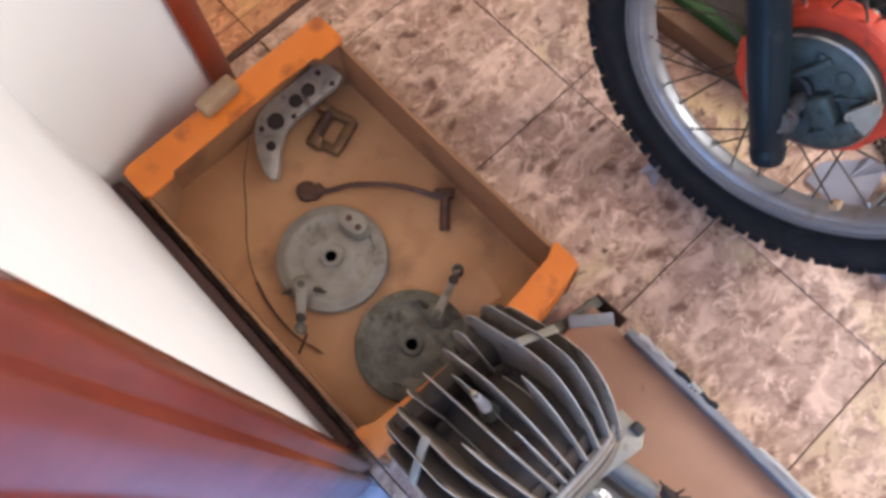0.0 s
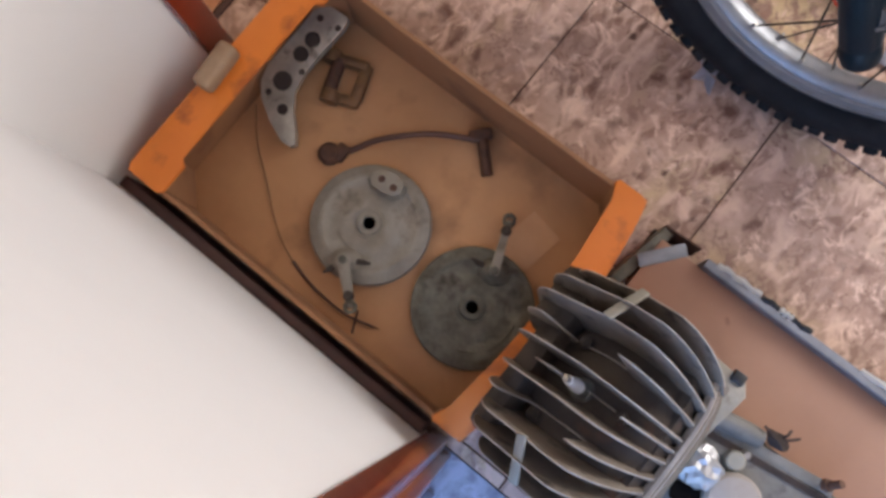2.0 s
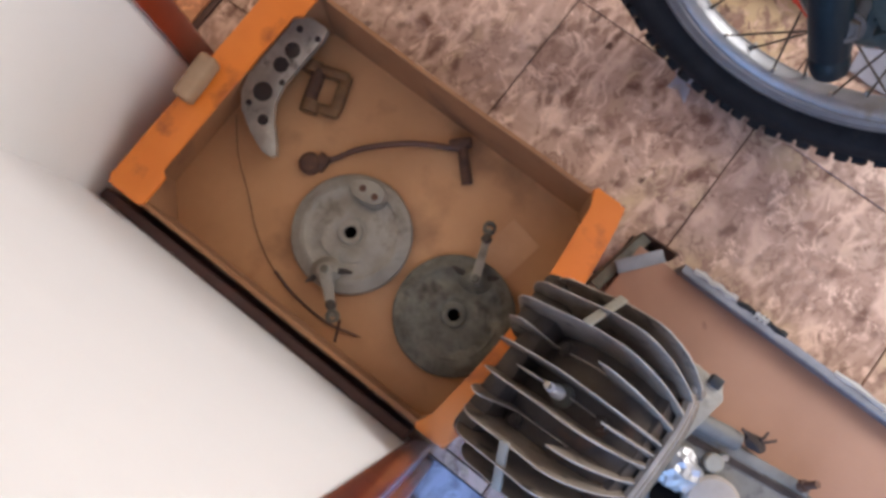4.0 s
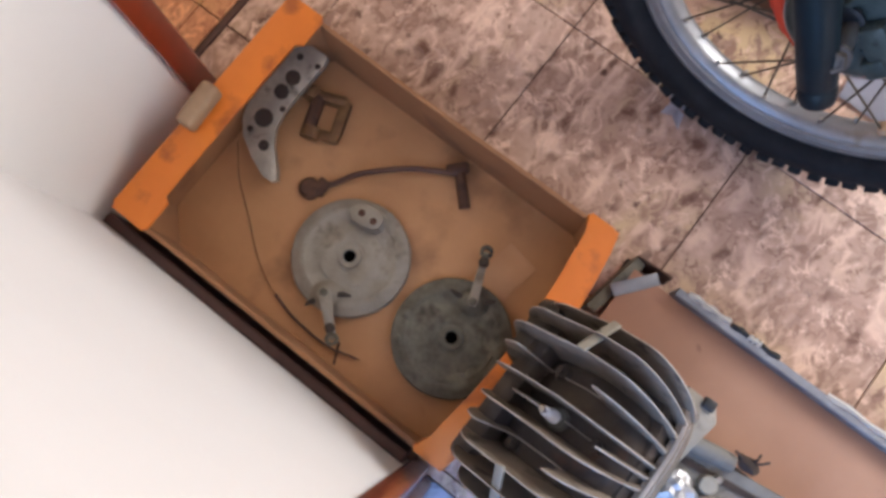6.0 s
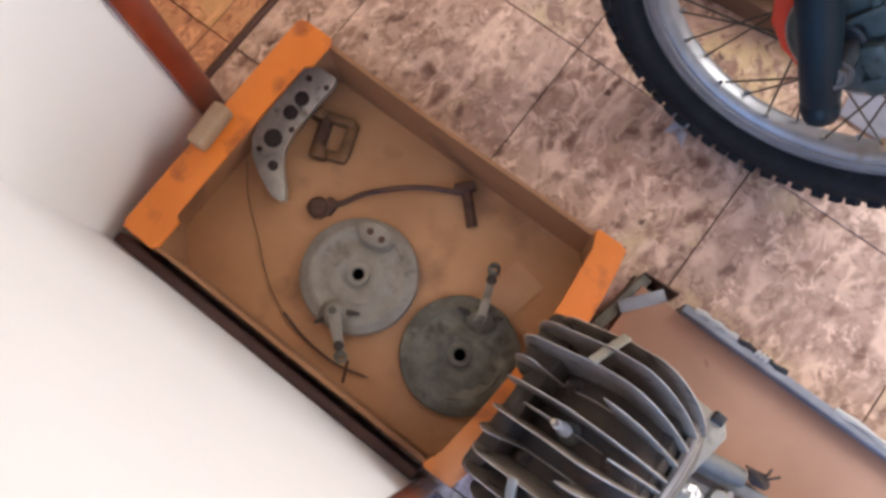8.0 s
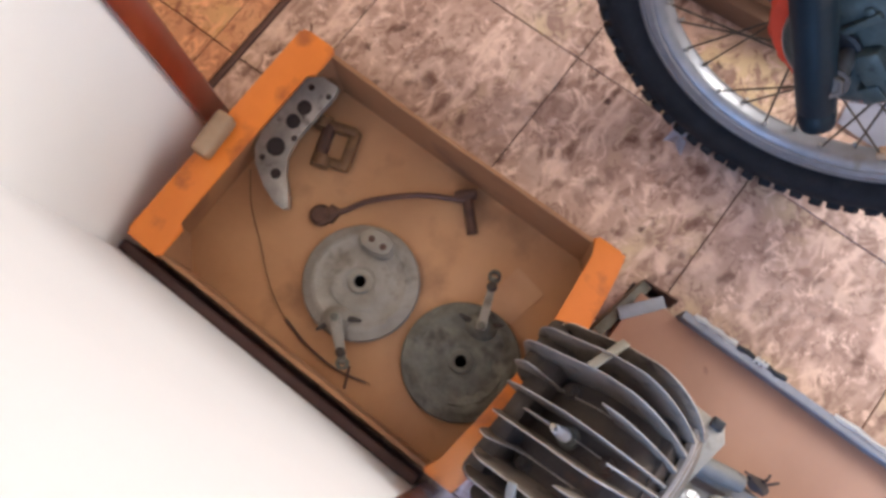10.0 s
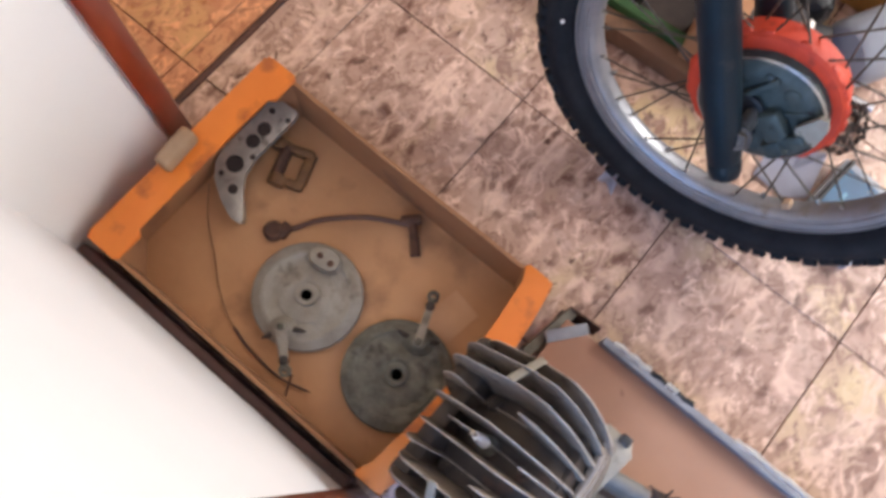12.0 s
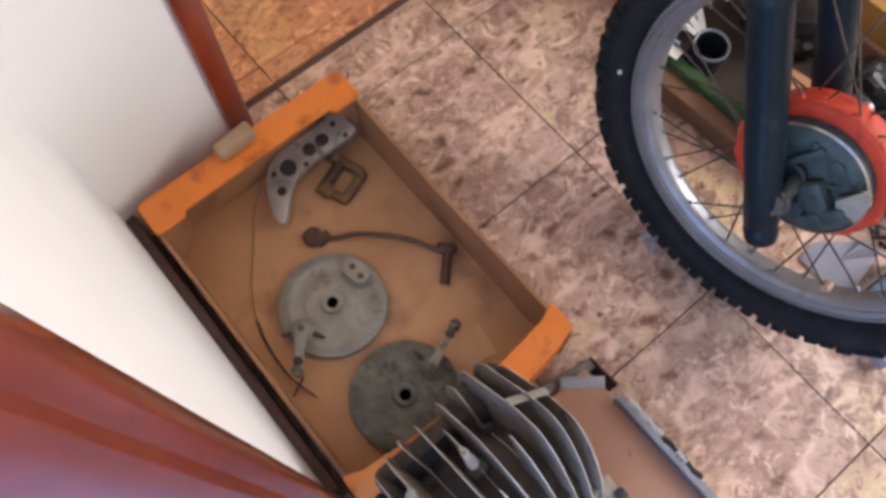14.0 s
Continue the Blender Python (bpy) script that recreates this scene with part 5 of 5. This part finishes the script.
def printed_carton():
    p = thing("printed_carton", pose(0.184, -0.545, 0, 0, 0, -5), "flat white carton with a blue printed top on the floor", "carton")
    bm = bmesh.new()
    add_box(bm, 0.150, 0.118, 0.030, (0, 0, 0.015), bevel=0.002)
    part("body", bm, "whitebag", p)
    bm = bmesh.new()
    add_box(bm, 0.128, 0.098, 0.0016, (-0.002, -0.002, 0.0306), bevel=0.0005, seg=1)
    part("blue_panel", bm, "bluebag", p, "glossy blue printed panel")
    for k in range(3):
        bm = bmesh.new()
        add_box(bm, 0.060 - 0.012 * k, 0.006, 0.0010, (-0.010 + 0.006 * k, 0.022 - 0.018 * k, 0.0318), bevel=0.0003, seg=1)
        part("print_bar", bm, "bluepale", p, "pale blue printed bar")


def paper_sheet():
    """A pale sheet with one lifted corner."""
    bm = bmesh.new()
    pts = [(-0.052, 0.046), (-0.010, 0.050), (0.054, -0.002), (0.057, -0.034), (-0.028, -0.048), (-0.054, -0.018)]
    n = 6
    c = bm.verts.new((0, 0, 0.003))
    rim = []
    for k, (x, y) in enumerate(pts):
        x2, y2 = pts[(k + 1) % len(pts)]
        for q in range(n):
            u = q / n
            rim.append(bm.verts.new((x + (x2 - x) * u, y + (y2 - y) * u, 0.003 + (0.012 if k == 2 else 0.002) * abs(math.sin(3.1 * u + k)))))
    for k in range(len(rim)):
        bm.faces.new((c, rim[k], rim[(k + 1) % len(rim)]))
    bmesh.ops.solidify(bm, geom=bm.faces[:], thickness=0.0012)
    return tagged(part("paper_sheet", bm, "lavender", label="pale lavender paper sheet lying on the tiles behind the wheel", m=pose(0.200, -0.434, 0.001)), category="paper")


printed_carton()
paper_sheet()
bm = bmesh.new()
add_tube(bm, [(0.150, -0.493, 0.0352), (0.200, -0.496, 0.0350), (0.262, -0.503, 0.0352)], 0.0042, 10)
tagged(part("black_rod", bm, "black", label="short thin black rod lying across the carton"), category="rod")
crumpled_bag("plastic_bag", (0.46, 0.205, 0.0), (0.105, 0.085, 0.05), "white", "crumpled white plastic bag on the floor behind the box", 9.0)


crumpled_bag("refuse_bag", (0.456, -0.258, 0.0), (0.052, 0.058, 0.062), "black", "crumpled black plastic bag standing on the floor by the box", 5.0)
# added black lump that keeps the area past the fork dark
crumpled_bag("refuse_bag", (0.455, -0.055, 0.0182), (0.085, 0.085, 0.07), "black", "crumpled black lump added to darken the area over the tray", 3.0)


def yellow_crate():
    p = thing("wooden_box", pose(0.68, -0.19, 0, 0, 0, 4), "yellow varnished wooden box standing past the wheel", "box")
    bm = bmesh.new()
    add_box(bm, 0.30, 0.40, 0.012, (0, 0, 0.124), bevel=0.002)
    part("lid", bm, "yellowwood", p)
    for s in (-1, 1):
        bm = bmesh.new()
        add_box(bm, 0.012, 0.39, 0.117, (s * 0.142, 0, 0.0585), bevel=0.001)
        part("side_panel", bm, "yellowwood", p)
        bm = bmesh.new()
        add_box(bm, 0.27, 0.012, 0.117, (0, s * 0.188, 0.0585), bevel=0.001)
        part("end_panel", bm, "yellowwood", p)


yellow_crate()

bm = bmesh.new()
add_tube(bm, spline([(0.60, -0.10, 0.135), (0.66, -0.16, 0.136), (0.70, -0.24, 0.135), (0.66, -0.31, 0.136), (0.60, -0.33, 0.134)], 8), 0.0045, 8)
tagged(part("black_cable", bm, "black", label="black cable lying in a loop on the wooden box"), category="cable")


def carburettor():
    p = thing("carburettor", pose(0.350, -0.262, 0.0, 0, 0, 25), "dark greasy carburettor with yellowed brass fittings, on the floor", "carburettor")
    bm = bmesh.new()
    add_box(bm, 0.085, 0.095, 0.075, (0, 0, 0.0375), bevel=0.016, seg=3)
    part("float_bowl", bm, "black", p, "black greasy bowl")
    bm = bmesh.new()
    add_lathe(bm, [(0, 0.07), (0.034, 0.07), (0.034, 0.11), (0.030, 0.116), (0, 0.116)], 28, m=pose(0, -0.01, 0))
    part("body", bm, "black", p)
    bm = bmesh.new()
    add_lathe(bm, [(0.020, -0.075), (0.028, -0.075), (0.028, 0.075), (0.020, 0.075)], 28, m=pose(0, -0.012, 0.075, 90, 0, 0), closed=True)
    part("throat", bm, "black", p)
    for q in ((0.028, 0.036, 0.09), (0.036, 0.026, 0.082), (0.02, 0.046, 0.084)):
        bm = bmesh.new()
        add_lathe(bm, [(0, 0), (0.009, 0), (0.009, 0.012), (0.005, 0.014), (0.005, 0.026), (0, 0.026)], 12, m=pose(*q, 20, 30, 0))
        part("brass_fitting", bm, "brass", p, "yellowed brass fitting")


carburettor()


def canister():
    p = thing("metal_canister", pose(0.458, -0.412, 0.060, 90, 0, 62), "pale grey metal canister lying on the floor", "canister")
    bm = bmesh.new()
    add_lathe(bm, [(0, -0.075), (0.030, -0.075), (0.052, -0.068), (0.060, -0.055), (0.060, 0.055), (0.052, 0.068), (0.024, 0.078), (0, 0.078)], 40)
    part("body", bm, "whitebag", p)
    bm = bmesh.new()
    add_lathe(bm, [(0, 0.078), (0.016, 0.078), (0.016, 0.092), (0, 0.092)], 24)
    part("cap", bm, "black", p, "black cap")


canister()

bm = bmesh.new()
add_tube(bm, [(0.362, -0.350, 0.0088), (0.372, -0.41, 0.0088), (0.384, -0.480, 0.0088)], 0.0085, 14)
tagged(part("chromed_rod", bm, "chrome", label="short chromed rod lying on the tiles by the canister"), category="rod")


def chain_heap():
    """A drive chain dropped in loops: each turn a string of short links."""
    p = thing("drive_chain", pose(0.322, -0.452, 0), "heap of dark greasy drive chain lying on the tiles", "chain")
    for k, (r, cx, cy, z, a0) in enumerate(((0.040, 0.0, 0.0, 0.006, 10), (0.030, 0.012, -0.014, 0.015, 80), (0.034, -0.010, 0.010, 0.022, 200), (0.022, 0.006, 0.004, 0.030, 300))):
        bm = bmesh.new()
        n = int(2 * math.pi * r * 1.1 / 0.0105)
        for q in range(n):
            a = radians(a0) + 2 * math.pi * q / n
            rr = r * (1 + 0.16 * math.sin(2 * a + k))
            add_box(bm, 0.009, 0.008, 0.008, m=pose(cx + rr * 1.1 * math.cos(a), cy + rr * math.sin(a), z + 0.003 * math.sin(3 * a + k), 0, 0, math.degrees(a) + 90) @ pose(0, 0.0015 * (-1) ** q, 0), bevel=0.0022, seg=1)
        part("chain_loop", bm, "mat", p, "oily dark brown chain links")
    return p


chain_heap()

bm = bmesh.new()
add_box(bm, 0.085, 0.07, 0.15, m=pose(0.268, -0.185, 0.075, 0, 0, 12), bevel=0.003)
tagged(part("small_carton", bm, "sideboard", label="small brown closed carton standing behind the fork"), category="carton")


def plastic_scrap():
    """Crumpled star of thin film: creased wedges round one point."""
    bm = bmesh.new()
    c = bm.verts.new((0, 0, 0.006))
    ring = [bm.verts.new((r * math.cos(radians(a)), r * math.sin(radians(a)), z)) for a, r, z in
            ((0, 0.030, 0.002), (28, 0.014, 0.011), (62, 0.031, 0.004), (95, 0.015, 0.010), (140, 0.027, 0.003), (176, 0.017, 0.012), (215, 0.033, 0.002), (250, 0.013, 0.009), (290, 0.030, 0.003), (328, 0.015, 0.010))]
    for k in range(10):
        if k != 7:
            bm.faces.new((c, ring[k], ring[(k + 1) % 10]))
    bmesh.ops.solidify(bm, geom=bm.faces[:], thickness=0.0007)
    return tagged(part("plastic_scrap", bm, "clear", label="small torn scrap of pale clear plastic on the tiles", m=pose(-0.016, -0.206, 0.001), smooth=None), category="scrap")


plastic_scrap()


# ---- floor tiles ----
def tile_mesh(name, sx, sy, mat):
    bm = bmesh.new()
    b = 0.0008
    hx, hy = sx / 2 - 0.0011, sy / 2 - 0.0011
    rings = [[bm.verts.new((x * (hx - i), y * (hy - i), z)) for x, y in ((-1, -1), (1, -1), (1, 1), (-1, 1))] for i, z in ((0, -0.008), (0, -b), (b, 0.0))]
    for a, c in zip(rings, rings[1:]):
        for k in range(4):
            bm.faces.new((a[k], a[(k + 1) % 4], c[(k + 1) % 4], c[k]))
    bm.faces.new(rings[-1])
    return shell(name, bm, mat)


def lay(parent, xs, ys, mat, skip=None):
    cache = {}
    for x0, x1 in zip(xs, xs[1:]):
        for y0, y1 in zip(ys, ys[1:]):
            key = (round(x1 - x0, 3), round(y1 - y0, 3))
            if key not in cache:
                cache[key] = tile_mesh("tile", *key, mat)
            ob = new("tile", cache[key])
            ob.parent = parent
            ob.location = ((x0 + x1) / 2, (y0 + y1) / 2, random.uniform(-0.0004, 0.0003))
            gold = GOLDEN.get((round(x0 / T), round(y0 / T)), random.uniform(-0.05, 0.03)) if parent == floor else 0.0
            ob.color = (max(0.0, gold), 0.0, 0.0, 1.0)


# tiles whose glaze is strongly golden
GOLDEN = {(0, 0): 0.07, (0, -1): 0.10, (-1, -2): 0.03, (1, 0): 0.08, (1, -1): 0.12, (-1, 0): 0.0, (0, -2): 0.0, (-1, -1): 0.0}
lay(floor, [WX] + [k * T for k in range(-2, 7)] + [2.3], [-3.0] + [k * T for k in range(-9, 2)] + [NY + 0.03], "tile")
lay(floor_hall, [WX] + [k * T for k in range(-2, 7)] + [2.3], [NY + 0.044, 0.503] + [0.503 + k * T for k in range(1, 9)] + [3.4], "tile_hall")
lay(floor_out, [WX - k * T for k in range(8, -1, -1)], [-3.0 + k * T for k in range(0, 14)], "tile_out")
